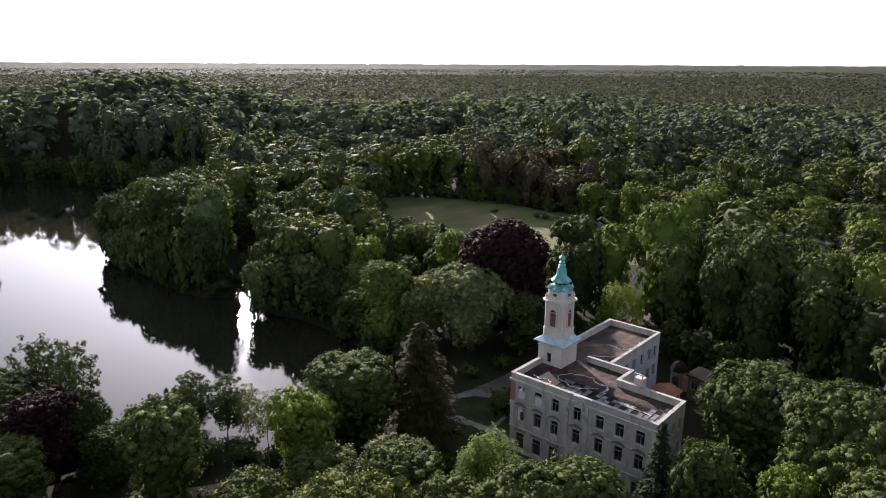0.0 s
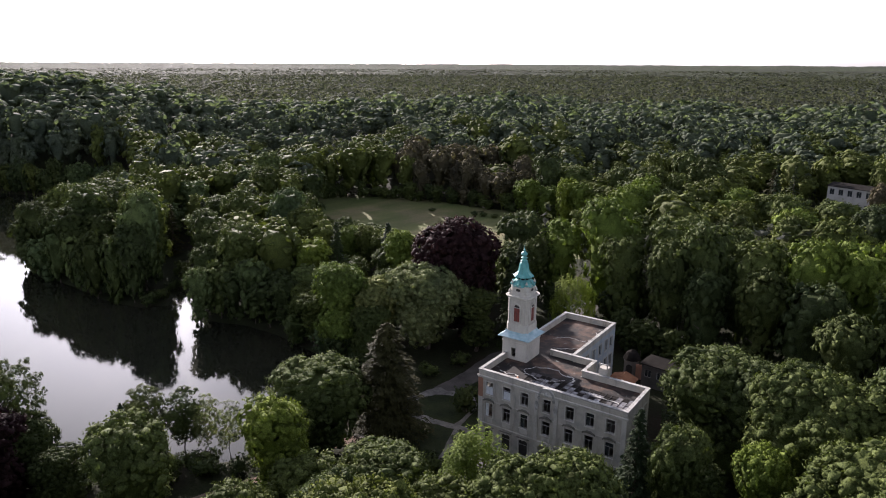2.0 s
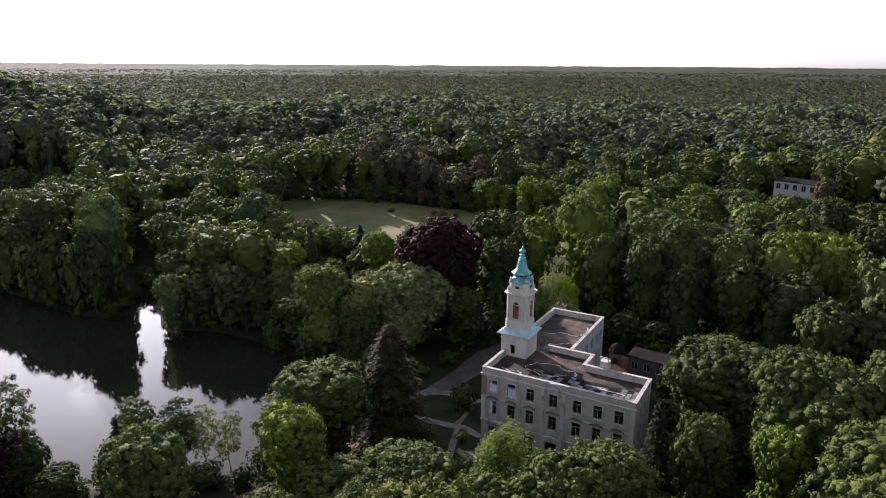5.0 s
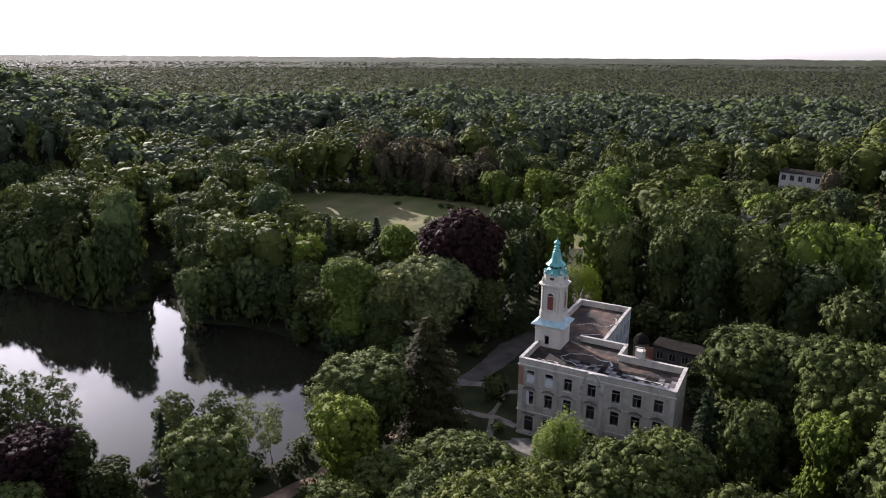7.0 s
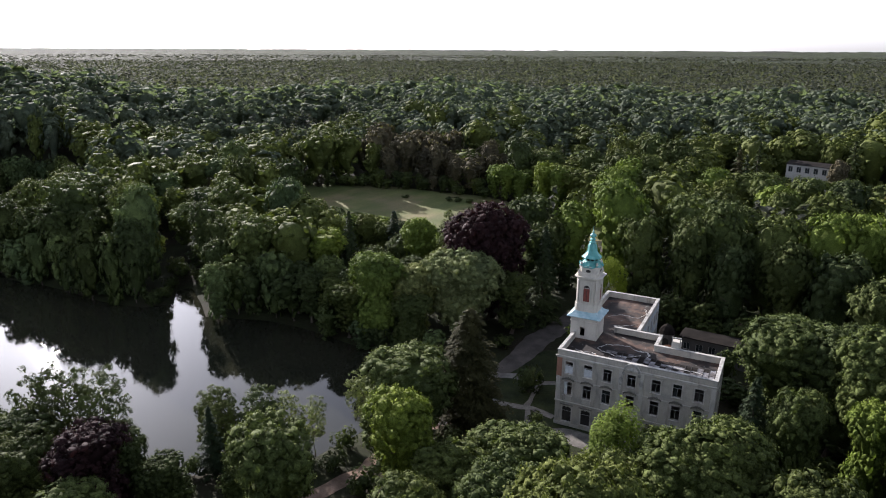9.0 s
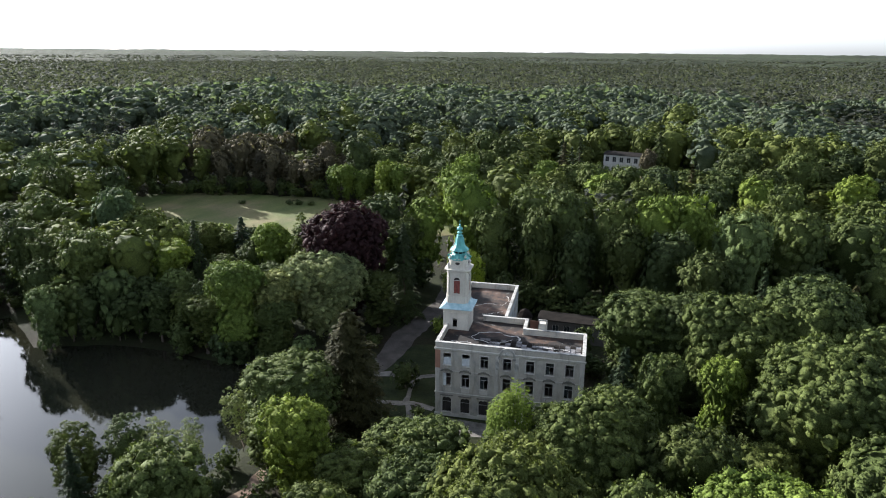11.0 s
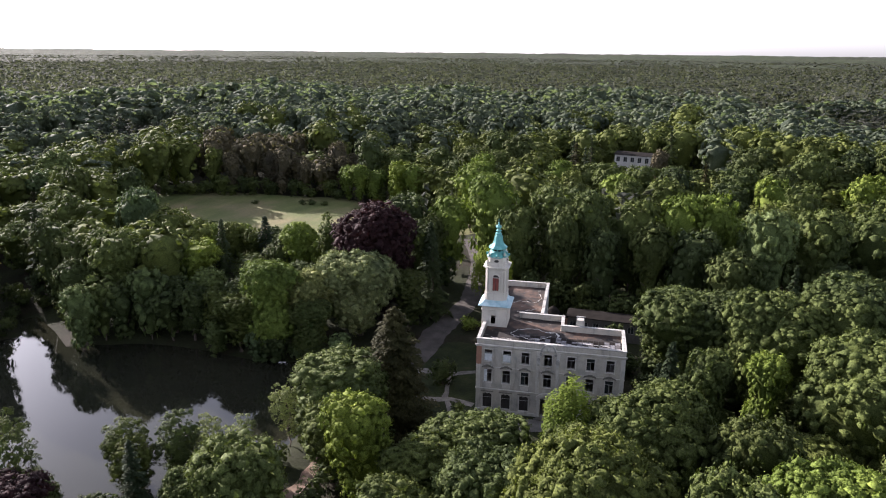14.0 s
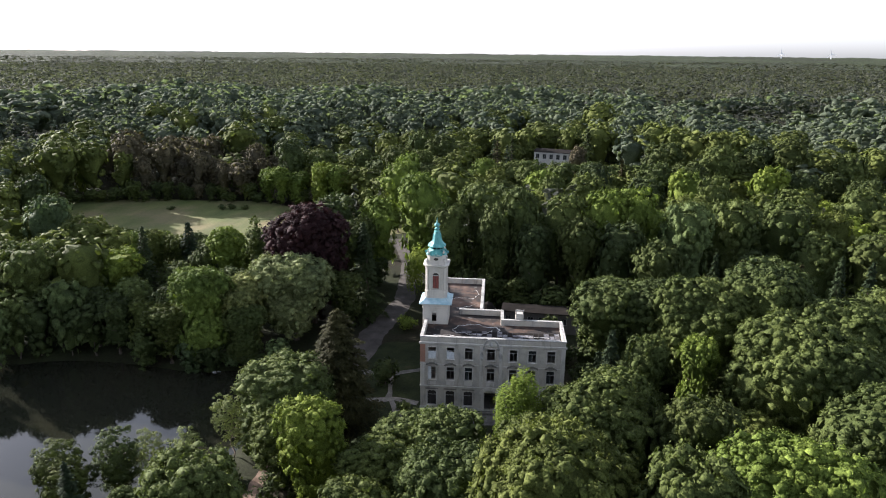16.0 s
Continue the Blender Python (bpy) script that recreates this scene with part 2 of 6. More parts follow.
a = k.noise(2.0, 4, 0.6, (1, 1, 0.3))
dark_board_void_mat = k.colour(k.ramp(a, [(0.3, (0.018, 0.016, 0.015)), (0.7, (0.045, 0.040, 0.036))])).m
# Opaque mottled panes; the dark of the rooms behind is in their colour.
k = Mat("room_dark_glass", 0.12, 0, 0.5)
a = k.noise(1.5, 4)
glass_mat = k.colour(k.ramp(a, [(0.3, (0.012, 0.014, 0.015)), (0.7, (0.04, 0.045, 0.048))])).m
k = Mat("rusty_roof_tile", 0.85)
a, b2 = k.noise(0.8, 5), k.noise(6.0, 4)
tile_mat = k.colour(k.ramp(a, [(0.3, (0.24, 0.10, 0.05)), (0.7, (0.42, 0.20, 0.10))])).bump(b2, 0.5, 0.04).m
# Dark felt, lowered further for the tree shade over the outbuilding roof.
k = Mat("dark_roof_felt", 0.95, 0, 0.05)
a, b2 = k.noise(0.5, 5), k.noise(5.0, 4)
felt_mat = k.colour(k.ramp(a, [(0.3, (0.010, 0.009, 0.008)), (0.7, (0.026, 0.022, 0.019))])).bump(b2, 0.4, 0.03).m
k = Mat("turbine_white", 0.5)
turbine_mat = k.colour((0.8, 0.8, 0.8)).m


# ---------------------------------------------------------------- mesh helpers
def mesh_of(name, bm, material, smooth=False):
    me = bpy.data.meshes.new(name)
    bm.to_mesh(me)
    bm.free()
    me.materials.append(material)
    if smooth:
        me.polygons.foreach_set("use_smooth", [True] * len(me.polygons))
    return me


def part(name, bm, material, parent=None, label="", smooth=False):
    ob = new(name, mesh_of(name, bm, material, smooth))
    if parent is not None:
        ob.parent = parent
    if label:
        tagged(ob, label)
    return ob


def box(bm, x0, x1, y0, y1, z0, z1):
    v = [bm.verts.new(p) for p in ((x0, y0, z0), (x1, y0, z0), (x1, y1, z0), (x0, y1, z0), (x0, y0, z1), (x1, y0, z1), (x1, y1, z1), (x0, y1, z1))]
    for f in ((0, 3, 2, 1), (4, 5, 6, 7), (0, 1, 5, 4), (1, 2, 6, 5), (2, 3, 7, 6), (3, 0, 4, 7)):
        bm.faces.new([v[i] for i in f])
    return bm


def boxes(*rows):
    bm = bmesh.new()
    for r in rows:
        box(bm, *r)
    return bm


def bevelled(bm, w=0.03):
    bmesh.ops.bevel(bm, geom=bm.edges[:], offset=w, segments=1, affect="EDGES")
    return bm


def lathe(bm, profile, n, cx=0.0, cy=0.0, turn=0.0):
    """Rings of n corners; profile: (radius, height) rows."""
    rings = []
    for r, z in profile:
        rings.append([bm.verts.new((cx + r * math.cos(turn + 2 * math.pi * i / n), cy + r * math.sin(turn + 2 * math.pi * i / n), z)) for i in range(n)])
    for a, b in zip(rings, rings[1:]):
        for i in range(n):
            bm.faces.new((a[i], a[(i + 1) % n], b[(i + 1) % n], b[i]))
    bm.faces.new(rings[-1])
    bm.faces.new(rings[0][::-1])
    return bm


def outline_prism(bm, pts, y0, y1):
    """A closed outline in x and z, given thickness from y0 to y1."""
    a = [bm.verts.new((x, y0, z)) for x, z in pts]
    b = [bm.verts.new((x, y1, z)) for x, z in pts]
    n = len(pts)
    bm.faces.new(a)
    bm.faces.new(b[::-1])
    for i in range(n):
        bm.faces.new((a[(i + 1) % n], a[i], b[i], b[(i + 1) % n]))
    return bm


def pierced_wall(length, z0, z1, thick, openings):
    """A wall along x from 0 to length, its outer face at y 0, with openings (x0, x1, z0, z1) that go through it."""
    xs = sorted({0, length, *[v for o in openings for v in o[:2]]})
    zs = sorted({z0, z1, *[v for o in openings for v in o[2:]]})
    solid = {}
    for i in range(len(xs) - 1):
        for j in range(len(zs) - 1):
            mx, mz = (xs[i] + xs[i + 1]) / 2, (zs[j] + zs[j + 1]) / 2
            solid[i, j] = not any(o[0] < mx < o[1] and o[2] < mz < o[3] for o in openings)
    bm = bmesh.new()
    cache = {}

    def v(i, j, s):
        if (i, j, s) not in cache:
            cache[i, j, s] = bm.verts.new((xs[i], thick * s, zs[j]))
        return cache[i, j, s]

    for (i, j), full in solid.items():
        if not full:
            continue
        bm.faces.new((v(i, j, 0), v(i + 1, j, 0), v(i + 1, j + 1, 0), v(i, j + 1, 0)))
        bm.faces.new((v(i, j, 1), v(i, j + 1, 1), v(i + 1, j + 1, 1), v(i + 1, j, 1)))
        for di, dj, q in ((-1, 0, ((0, 0), (0, 1))), (1, 0, ((1, 1), (1, 0))), (0, -1, ((1, 0), (0, 0))), (0, 1, ((0, 1), (1, 1)))):
            if not solid.get((i + di, j + dj), False):
                (a, b), (c, d) = q
                bm.faces.new((v(i + a, j + b, 0), v(i + c, j + d, 0), v(i + c, j + d, 1), v(i + a, j + b, 1)))
    return bm


def placed(bm, m):
    bmesh.ops.transform(bm, matrix=m, verts=bm.verts)
    return bm


def tube(bm, pts, radii, n=6):
    rings = []
    for i, (p, r) in enumerate(zip(pts, radii)):
        d = (Vector(pts[min(i + 1, len(pts) - 1)]) - Vector(pts[max(i - 1, 0)])).normalized()
        q = d.to_track_quat("Z", "Y")
        rings.append([bm.verts.new(Vector(p) + q @ Vector((r * math.cos(6.2832 * k / n), r * math.sin(6.2832 * k / n), 0))) for k in range(n)])
    for a, b in zip(rings, rings[1:]):
        for k in range(n):
            bm.faces.new((a[k], a[(k + 1) % n], b[(k + 1) % n], b[k]))
    bm.faces.new(rings[-1])


# ---------------------------------------------------------------- ground and lake
LAKE_Z = -1.2
LAKE = [(-27, 5), (-36, 8), (-49, 4.5), (-60, 5), (-75, 3), (-88, -4.5), (-97, 0.5), (-108, 5.5), (-110, 2.5), (-101.5, -4), (-105, -10), (-118, -14), (-135, -15), (-155, -20), (-176, -12),
        (-196, 12), (-222, 36), (-262, 46), (-292, 18), (-330, -4), (-350, -25), (-335, -48), (-262, -46), (-204, -42), (-180, -58), (-160, -92),
        (-138, -122), (-84, -112), (-60, -76), (-45, -52), (-33, -40), (-25.5, -30), (-24, -18), (-26.5, -6)]


def smooth01(a, b, x):
    u = np.clip((x - a) / (b - a), 0, 1)
    return u * u * (3 - 2 * u)


def lake_distance(x, y):
    """Distance to the shore, negative in the lake."""
    x, y = np.asarray(x, float), np.asarray(y, float)
    best = np.full(x.shape, 1e9)
    inside = np.zeros(x.shape, bool)
    for (ax, ay), (bx, by) in zip(LAKE, LAKE[1:] + LAKE[:1]):
        dx, dy = bx - ax, by - ay
        u = np.clip(((x - ax) * dx + (y - ay) * dy) / (dx * dx + dy * dy), 0, 1)
        best = np.minimum(best, np.hypot(x - ax - u * dx, y - ay - u * dy))
        cross = ((ay > y) != (by > y)) & (x < (bx - ax) * (y - ay) / (by - ay + 1e-12) + ax)
        inside ^= cross
    return np.where(inside, -best, best)


def ground_z(x, y):
    x, y = np.asarray(x, float), np.asarray(y, float)
    r = np.hypot(x, y)
    base = 9.5 * smooth01(185, 320, r) + 8 * smooth01(800, 4200, r) + 14 * smooth01(3200, 4800, r)
    base = base + 20 * np.exp(-(((x + 450) / 130) ** 2 + ((y - 75) / 90) ** 2) ** 1.4)
    base = base + (1.5 * np.sin(x * 0.013 + 1) * np.cos(y * 0.011)) * smooth01(200, 400, r)
    base = np.maximum(base, 8.5 * smooth01(112, 165, y) * smooth01(-60, -20, x))
    d = lake_distance(x, y)
    shore = np.where(d > 0, LAKE_Z - 0.05 + 0.7 * d, LAKE_Z - 0.05 + 0.3 * np.maximum(d, -9))
    u = np.clip(((x + 92) * -0.926 + (y + 4) * 0.378) / 20, 0, 1)
    inlet = np.hypot(x + 92 + 0.926 * 20 * u, y + 4 - 0.378 * 20 * u)
    shore = np.minimum(shore, LAKE_Z - 0.5 + 0.45 * np.maximum(inlet - 2.6, 0))
    return np.minimum(base, shore)


def gz(x, y):
    return float(ground_z(x, y))


def grid_line(a, b, step, far0, far1):
    inner = list(np.arange(a, b + 0.1, step))
    for sign, start, end in ((-1, a, far0), (1, inner[-1], far1)):
        p, s, out = start, step, []
        while abs(p - end) > s * 1.3:
            s *= 1.16
            p += sign * s
            if (end - p) * sign <= 0:
                break
            out.append(p)
        out.append(end)
        inner = out[::-1] + inner if sign < 0 else inner + out
    return np.array(inner)


def grid_object(name, gx, gy, zf, material):
    X, Y = np.meshgrid(gx, gy, indexing="ij")
    Z = zf(X, Y)
    nx, ny = X.shape
    co = np.stack([X, Y, Z], -1).reshape(-1, 3).astype(np.float32)
    i, j = np.meshgrid(np.arange(nx - 1), np.arange(ny - 1), indexing="ij")
    a = (i * ny + j).ravel()
    quads = np.stack([a, a + ny, a + ny + 1, a + 1], -1)
    return quad_object(name, co, quads, material, True)


def quad_object(name, co, quads, material, smooth=False, normals=None):
    me = bpy.data.meshes.new(name)
    me.vertices.add(len(co))
    me.vertices.foreach_set("co", np.ascontiguousarray(co, np.float32).ravel())
    me.loops.add(quads.size)
    me.loops.foreach_set("vertex_index", quads.astype(np.int32).ravel())
    me.polygons.add(len(quads))
    me.polygons.foreach_set("loop_start", np.arange(0, quads.size, quads.shape[1], dtype=np.int32))
    if smooth:
        me.polygons.foreach_set("use_smooth", np.ones(len(quads), bool))
    me.materials.append(material)
    me.update(calc_edges=True)
    me.validate()
    if normals is not None:
        me.normals_split_custom_set_from_vertices(normals)
    return new(name, me)


ground = grid_object("ground", grid_line(-380, 120, 3.0, -4900, 4900), grid_line(-140, 200, 3.0, -4900, 4900), ground_z, floor_mat)
tagged(ground, "dark woodland floor of soil, litter and grass", "ground", kind="structure")

bm = bmesh.new()
bm.faces.new([bm.verts.new((x * 1.0, y * 1.0, LAKE_Z)) for x, y in LAKE][::-1])
bmesh.ops.inset_region(bm, faces=bm.faces[:], thickness=-2.5, use_even_offset=True)
bmesh.ops.recalc_face_normals(bm, faces=bm.faces[:])
bmesh.ops.triangulate(bm, faces=bm.faces[:])
water = part("water", bm, water_mat)
tagged(water, "still dark lake water that mirrors sky and trees", "lake", kind="structure")


def draped(name, pts, widths, material, label, category, lift=0.04):
    """A strip of ground cover along a line, laid on the ground."""
    rng = random.Random(len(name) * 7 + int(pts[0][0] * 3))
    fine = []
    for (p, w), (q, w2) in zip(zip(pts, widths), zip(pts[1:], widths[1:])):
        n = max(2, int(math.dist(p, q) / 1.5))
        for s in range(n):
            u = s / n
            fine.append((p[0] + (q[0] - p[0]) * u, p[1] + (q[1] - p[1]) * u, w + (w2 - w) * u))
    fine.append((*pts[-1], widths[-1]))
    bm = bmesh.new()
    rows = []
    for i, (x, y, w) in enumerate(fine):
        x0, y0, _ = fine[max(0, i - 1)]
        x1, y1, _ = fine[min(len(fine) - 1, i + 1)]
        d = Vector((x1 - x0, y1 - y0, 0)).normalized()
        nrm = Vector((-d.y, d.x, 0))
        row = []
        for s in (-0.5, -0.2, 0.2, 0.5):
            off = s * w + (rng.uniform(-0.25, 0.25) if abs(s) == 0.5 else 0)
            px, py = x + nrm.x * off, y + nrm.y * off
            row.append(bm.verts.new((px, py, gz(px, py) + lift)))
        rows.append(row)
    for a, b in zip(rows, rows[1:]):
        for i in range(3):
            bm.faces.new((a[i + 1], a[i], b[i], b[i + 1]))
    bmesh.ops.recalc_face_normals(bm, faces=bm.faces[:])
    ob = part(name, bm, material)
    return tagged(ob, label, category, kind="structure")


def patch(name, cx, cy, rx, ry, material, label, category, lift=0.03, seed=1, turn=0.0, n=40):
    """A ragged round sheet of ground cover, laid on the ground."""
    rng = random.Random(seed)
    ph = [rng.uniform(0, 6.28) for _ in range(4)]
    bm = bmesh.new()
    rings = []
    for k in range(1, 9):
        ring = []
        for i in range(n):
            a = 2 * math.pi * i / n
            w = 1 + 0.09 * math.sin(3 * a + ph[0]) + 0.06 * math.sin(5 * a + ph[1]) + 0.04 * math.sin(9 * a + ph[2])
            px, py = rx * w * k / 8 * math.cos(a), ry * w * k / 8 * math.sin(a)
            qx, qy = cx + px * math.cos(turn) - py * math.sin(turn), cy + px * math.sin(turn) + py * math.cos(turn)
            ring.append(bm.verts.new((qx, qy, gz(qx, qy) + lift)))
        rings.append(ring)
    bm.faces.new(rings[0])
    for a, b in zip(rings, rings[1:]):
        for i in range(n):
            bm.faces.new((a[i], b[i], b[(i + 1) % n], a[(i + 1) % n]))
    bmesh.ops.recalc_face_normals(bm, faces=bm.faces[:])
    ob = part(name, bm, material)
    return tagged(ob, label, category, kind="structure")


patch("meadow", -114, 104, 72, 38, meadow_mat, "sunlit meadow of dry yellowish grass in the wood", "meadow", 0.05, 4, 0.18, 64)
patch("lawn", -4, 8, 16, 19, lawn_mat, "unkempt lawn of dark grass beside the old mansion", "lawn", 0.02, 9)
patch("forecourt", 8, -2.0, 8.6, 2.2, paving_mat, "worn pale paving before the mansion front", "paving", 0.05, 3, 0.147)
draped("drive", [(-36, 104), (-31, 94), (-24.5, 79), (-20.5, 63), (-17.5, 50), (-17.5, 40), (-18.2, 28), (-16.8, 18), (-17, 9)], [4, 4.2, 4.2, 4.4, 5, 5.4, 5.6, 5, 3.5], road_mat, "worn grey-brown asphalt drive under trees", "road", 0.06)
draped("garden_path", [(-17.5, 8), (-13.5, 10.5), (-8.5, 10.8), (-3.4, 14.2), (-1.2, 14.6)], [2.2, 1.8, 1.5, 1.4, 1.4], paving_mat, "pale worn concrete garden path", "path", 0.07)
draped("garden_path", [(-19, 2), (-13.5, -0.8), (-9, 0.4), (-5, 1.8), (-0.8, 1.2)], [2.2, 1.8, 1.6, 1.5, 1.5], paving_mat, "pale worn concrete garden path", "path", 0.08)
draped("garden_path", [(-8.4, 10.5), (-7.6, 7), (-6.3, 2.4), (-3.6, -1.8), (-1.8, -6), (0.5, -13)], [1.1, 1.1, 1.1, 1.2, 1.2, 0.9], paving_mat, "pale worn concrete garden path", "path", 0.09)
draped("garden_path", [(-17.2, 10), (-18.5, 4), (-17, -4), (-15, -12)], [2.0, 2.0, 2.2, 2.4], paving_mat, "pale worn concrete garden path", "path", 0.075)
draped("sand_path", [(-14, -8), (-15.5, -14), (-17.6, -21), (-16.2, -28), (-17.2, -36), (-21, -46), (-27, -60), (-34, -78)], [2.4, 2.2, 1.9, 2.0, 2.6, 2.8, 3, 3], sand_mat, "reddish-brown sandy path along the lake bank", "path", 0.06)

# ---------------------------------------------------------------- mansion
PAL = new("mansion")
PAL.matrix_world = pose(0, 0, 0, 0, 0, 8.6)
tagged(PAL, "derelict three-storey mansion of grey plaster with a copper-capped tower", "mansion")
BAYS = (1.95, 5.05, 8.1, 11.8, 15.5, 18.6, 21.7)
WW = 0.66
ROOF_Z, TOP_Z = 12.25, 13.3


def front_openings():
    out = []
    for i, x in enumerate(BAYS):
        out.append((x - WW, x + WW, 9.3, 11.42))
        out.append((x - WW, x + WW, 5.5, 7.85))
        if i == 3:
            out.append((x - 0.95, x + 0.95, 0.25, 3.35))
        else:
            out.append((x - 0.78, x + 0.78, 0.75, 3.5))
    return out


part("front_wall", pierced_wall(24.0, -0.5, 12.3, 0.5, front_openings()), wall_mat, PAL, "grey weathered plaster front with window openings")
side_open = [(y, y + 1.2, z, z + 2.0) for y in (1.6, 4.0, 6.3) for z in (1.0, 5.65, 9.4)]
part("side_wall", placed(pierced_wall(8.0, -0.5, 12.3, 0.5, side_open), pose(24.0, 0.5, 0, 0, 0, 90)), wall_mat, PAL)
left_open = [(y, y + 1.2, z, z + 2.0) for y in (2.2, 5.2, 14.8, 18.2, 21.6, 25.0, 28.2) for z in (1.0, 5.65, 9.4)]
part("side_wall", placed(pierced_wall(30.5, -0.5, 12.3, 0.5, left_open), pose(0, 31.0, 0, 0, 0, -90)), wall_mat, PAL)
part("back_wall", placed(pierced_wall(10.2, -0.5, 12.3, 0.5, [(4.2, 5.4, 5.65, 7.65), (7.2, 8.4, 5.65, 7.65)]), pose(24.0, 9.0, 0, 0, 0, 180)), wall_mat, PAL)
part("back_wall", placed(pierced_wall(4.4, -0.5, 12.3, 0.5, []), pose(13.8, 8.5, 0, 0, 0, 90)), wall_mat, PAL)
part("back_wall", placed(pierced_wall(3.8, -0.5, 12.3, 0.5, [(1.4, 2.5, 5.65, 7.65)]), pose(13.8, 13.4, 0, 0, 0, 180)), wall_mat, PAL)
wing_open = [(y, y + 1.15, z, z + 2.1) for y in (1.8, 4.6, 7.4, 10.2, 13.0, 15.3) for z in (1.0, 5.65, 9.2)]
part("wing_wall", placed(pierced_wall(17.6, -0.5, 12.3, 0.5, wing_open), pose(10.0, 13.4, 0, 0, 0, 90)), shade_blue_mat, PAL, "stained plaster wing wall with tall windows, tinted blue-grey for shade")
part("back_wall", placed(pierced_wall(9.0, -0.5, 12.3, 0.5, []), pose(9.5, 31.0, 0, 0, 0, 180)), wall_mat, PAL)
for z in (0.15, 4.45, 8.6):
    part("floor_slab", boxes((0.5, 23.5, 0.5, 8.5, z - 0.3, z), (0.5, 13.3, 8.504, 12.9, z - 0.3, z), (0.5, 9.5, 12.904, 30.5, z - 0.3, z)), inner_mat, PAL)
for x in (3.5, 9.9, 13.7, 17.0, 20.2):
    part("inner_wall", boxes((x - 0.15, x + 0.15, 0.52, 8.45, 0.16, 12.0)), inner_mat, PAL)
part("inner_wall", boxes((0.55, 23.4, 5.2, 5.5, 0.16, 12.0)), inner_mat, PAL)

# roofs
part("roof", boxes((0.4, 23.6, 0.4, 8.6, 11.95, ROOF_Z), (0.4, 13.4, 8.604, 13.0, 11.95, ROOF_Z)), tar_mat, PAL, "dark tarred flat roof, patched and flaking")
part("roof", boxes((0.4, 9.6, 13.004, 30.6, 11.95, ROOF_Z - 0.02)), tar_mat, PAL, "brown tarred flat roof of the rear wing")
rng = random.Random(5)
for i in range(19):
    x0 = 6.6 + i * 0.88
    for y0, y1, pale in ((0.6, 2.1, 0.8 if i > 5 else 0.4), (2.17, 3.3, 0.75), (3.37, 4.4, 0.6), (4.47, 5.4, 0.2)):
        part("roof_sheet", boxes((x0, x0 + 0.80, y0, y1 - rng.uniform(0, 0.12), ROOF_Z + 0.004, ROOF_Z + 0.03 + 0.04 * rng.random())), sheet_mat if rng.random() < pale else felt_mat, PAL)
for i in range(20):
    x0 = 6.56 + i * 0.88
    part("roof_batten", boxes((x0 - 0.03, x0 + 0.03, 0.6, 5.5, ROOF_Z + 0.004, ROOF_Z + 0.10)), dark_board_void_mat, PAL)


def roof_at(y):
    return ROOF_Z + (0.06 if y < 5.2 else 0.0)


def flaked_line(pts, w, seed):
    rg = random.Random(seed)
    bm = bmesh.new()
    last = None
    for (x0, y0), (x1, y1) in zip(pts, pts[1:]):
        n = max(2, int(math.dist((x0, y0), (x1, y1)) / 0.3))
        d = Vector((x1 - x0, y1 - y0, 0)).normalized()
        for s in range(n):
            u = s / n
            cx, cy = x0 + (x1 - x0) * u + rg.uniform(-0.14, 0.14), y0 + (y1 - y0) * u + rg.uniform(-0.14, 0.14)
            a, b = w * rg.uniform(0.05, 0.8), w * rg.uniform(0.05, 0.8)
            row = [bm.verts.new((cx - d.y * a, cy + d.x * a, roof_at(cy + d.x * a) + 0.015)), bm.verts.new((cx, cy, roof_at(cy) + 0.03 + 0.06 * rg.random())), bm.verts.new((cx + d.y * b, cy - d.x * b, roof_at(cy - d.x * b) + 0.015))]
            if last:
                for i in range(2):
                    bm.faces.new((last[i + 1], last[i], row[i], row[i + 1]))
            last = row
    bmesh.ops.recalc_face_normals(bm, faces=bm.faces[:])
    return bm


ring = [((8.5 + (3.3 + 0.35 * math.sin(a * 1.7)) * math.cos(a * 0.42)), 6.0 + (2.3 + 0.3 * math.sin(a * 2.3)) * math.sin(a * 0.42)) for a in range(1, 16)]
part("flaked_felt", flaked_line(ring, 0.17, 1), flake_mat, PAL, "pale curling edge of loose roofing felt")
part("flaked_felt", flaked_line([(5.2, 2.6), (6.4, 1.6), (7.6, 0.95)], 0.42, 2), tile_mat, PAL, "rust-red bare patch of roof")
part("flaked_felt", flaked_line([(2.0, 3.2), (3.4, 2.7), (4.6, 3.2), (5.8, 2.4)], 0.2, 3), flake_mat, PAL)
part("flaked_felt", flaked_line([(11.4, 7.4), (12.4, 7.6), (13, 6.6), (12.9, 5.2)], 0.3, 5), flake_mat, PAL)
part("flaked_felt", flaked_line([(16, 3.9), (19, 3.6), (22, 3.4)], 0.25, 6), flake_mat, PAL)
part("flaked_felt", flaked_line([(3, 20), (5, 22), (8, 21.5), (9, 24), (8.2, 27)], 0.16, 7), flake_mat, PAL)
part("flaked_felt", flaked_line([(5, 16), (7, 17), (8.8, 18.5)], 0.2, 8), flake_mat, PAL)


def parapet(rows):
    for x0, x1, y0, y1 in rows:
        p = part("parapet", boxes((x0, x1, y0, y1, 12.304, TOP_Z - 0.12)), wall_mat, PAL)
        part("coping", bevelled(boxes((x0 - 0.08, x1 + 0.08, y0 - 0.08, y1 + 0.08, TOP_Z - 0.12, TOP_Z)), 0.025), cap_mat, p, "bleached stone coping")


parapet([(0, 24.0, 0, 0.42), (0, 0.42, 0.51, 8.0), (23.58, 24.0, 0.51, 8.49), (13.38, 24.0, 8.58, 9.0), (13.38, 13.8, 9.09, 12.89), (5.8, 13.8, 12.98, 13.4),
         (9.58, 10.0, 13.49, 30.49), (0, 10.0, 30.58, 31.0), (0, 0.42, 12.8, 30.49)])

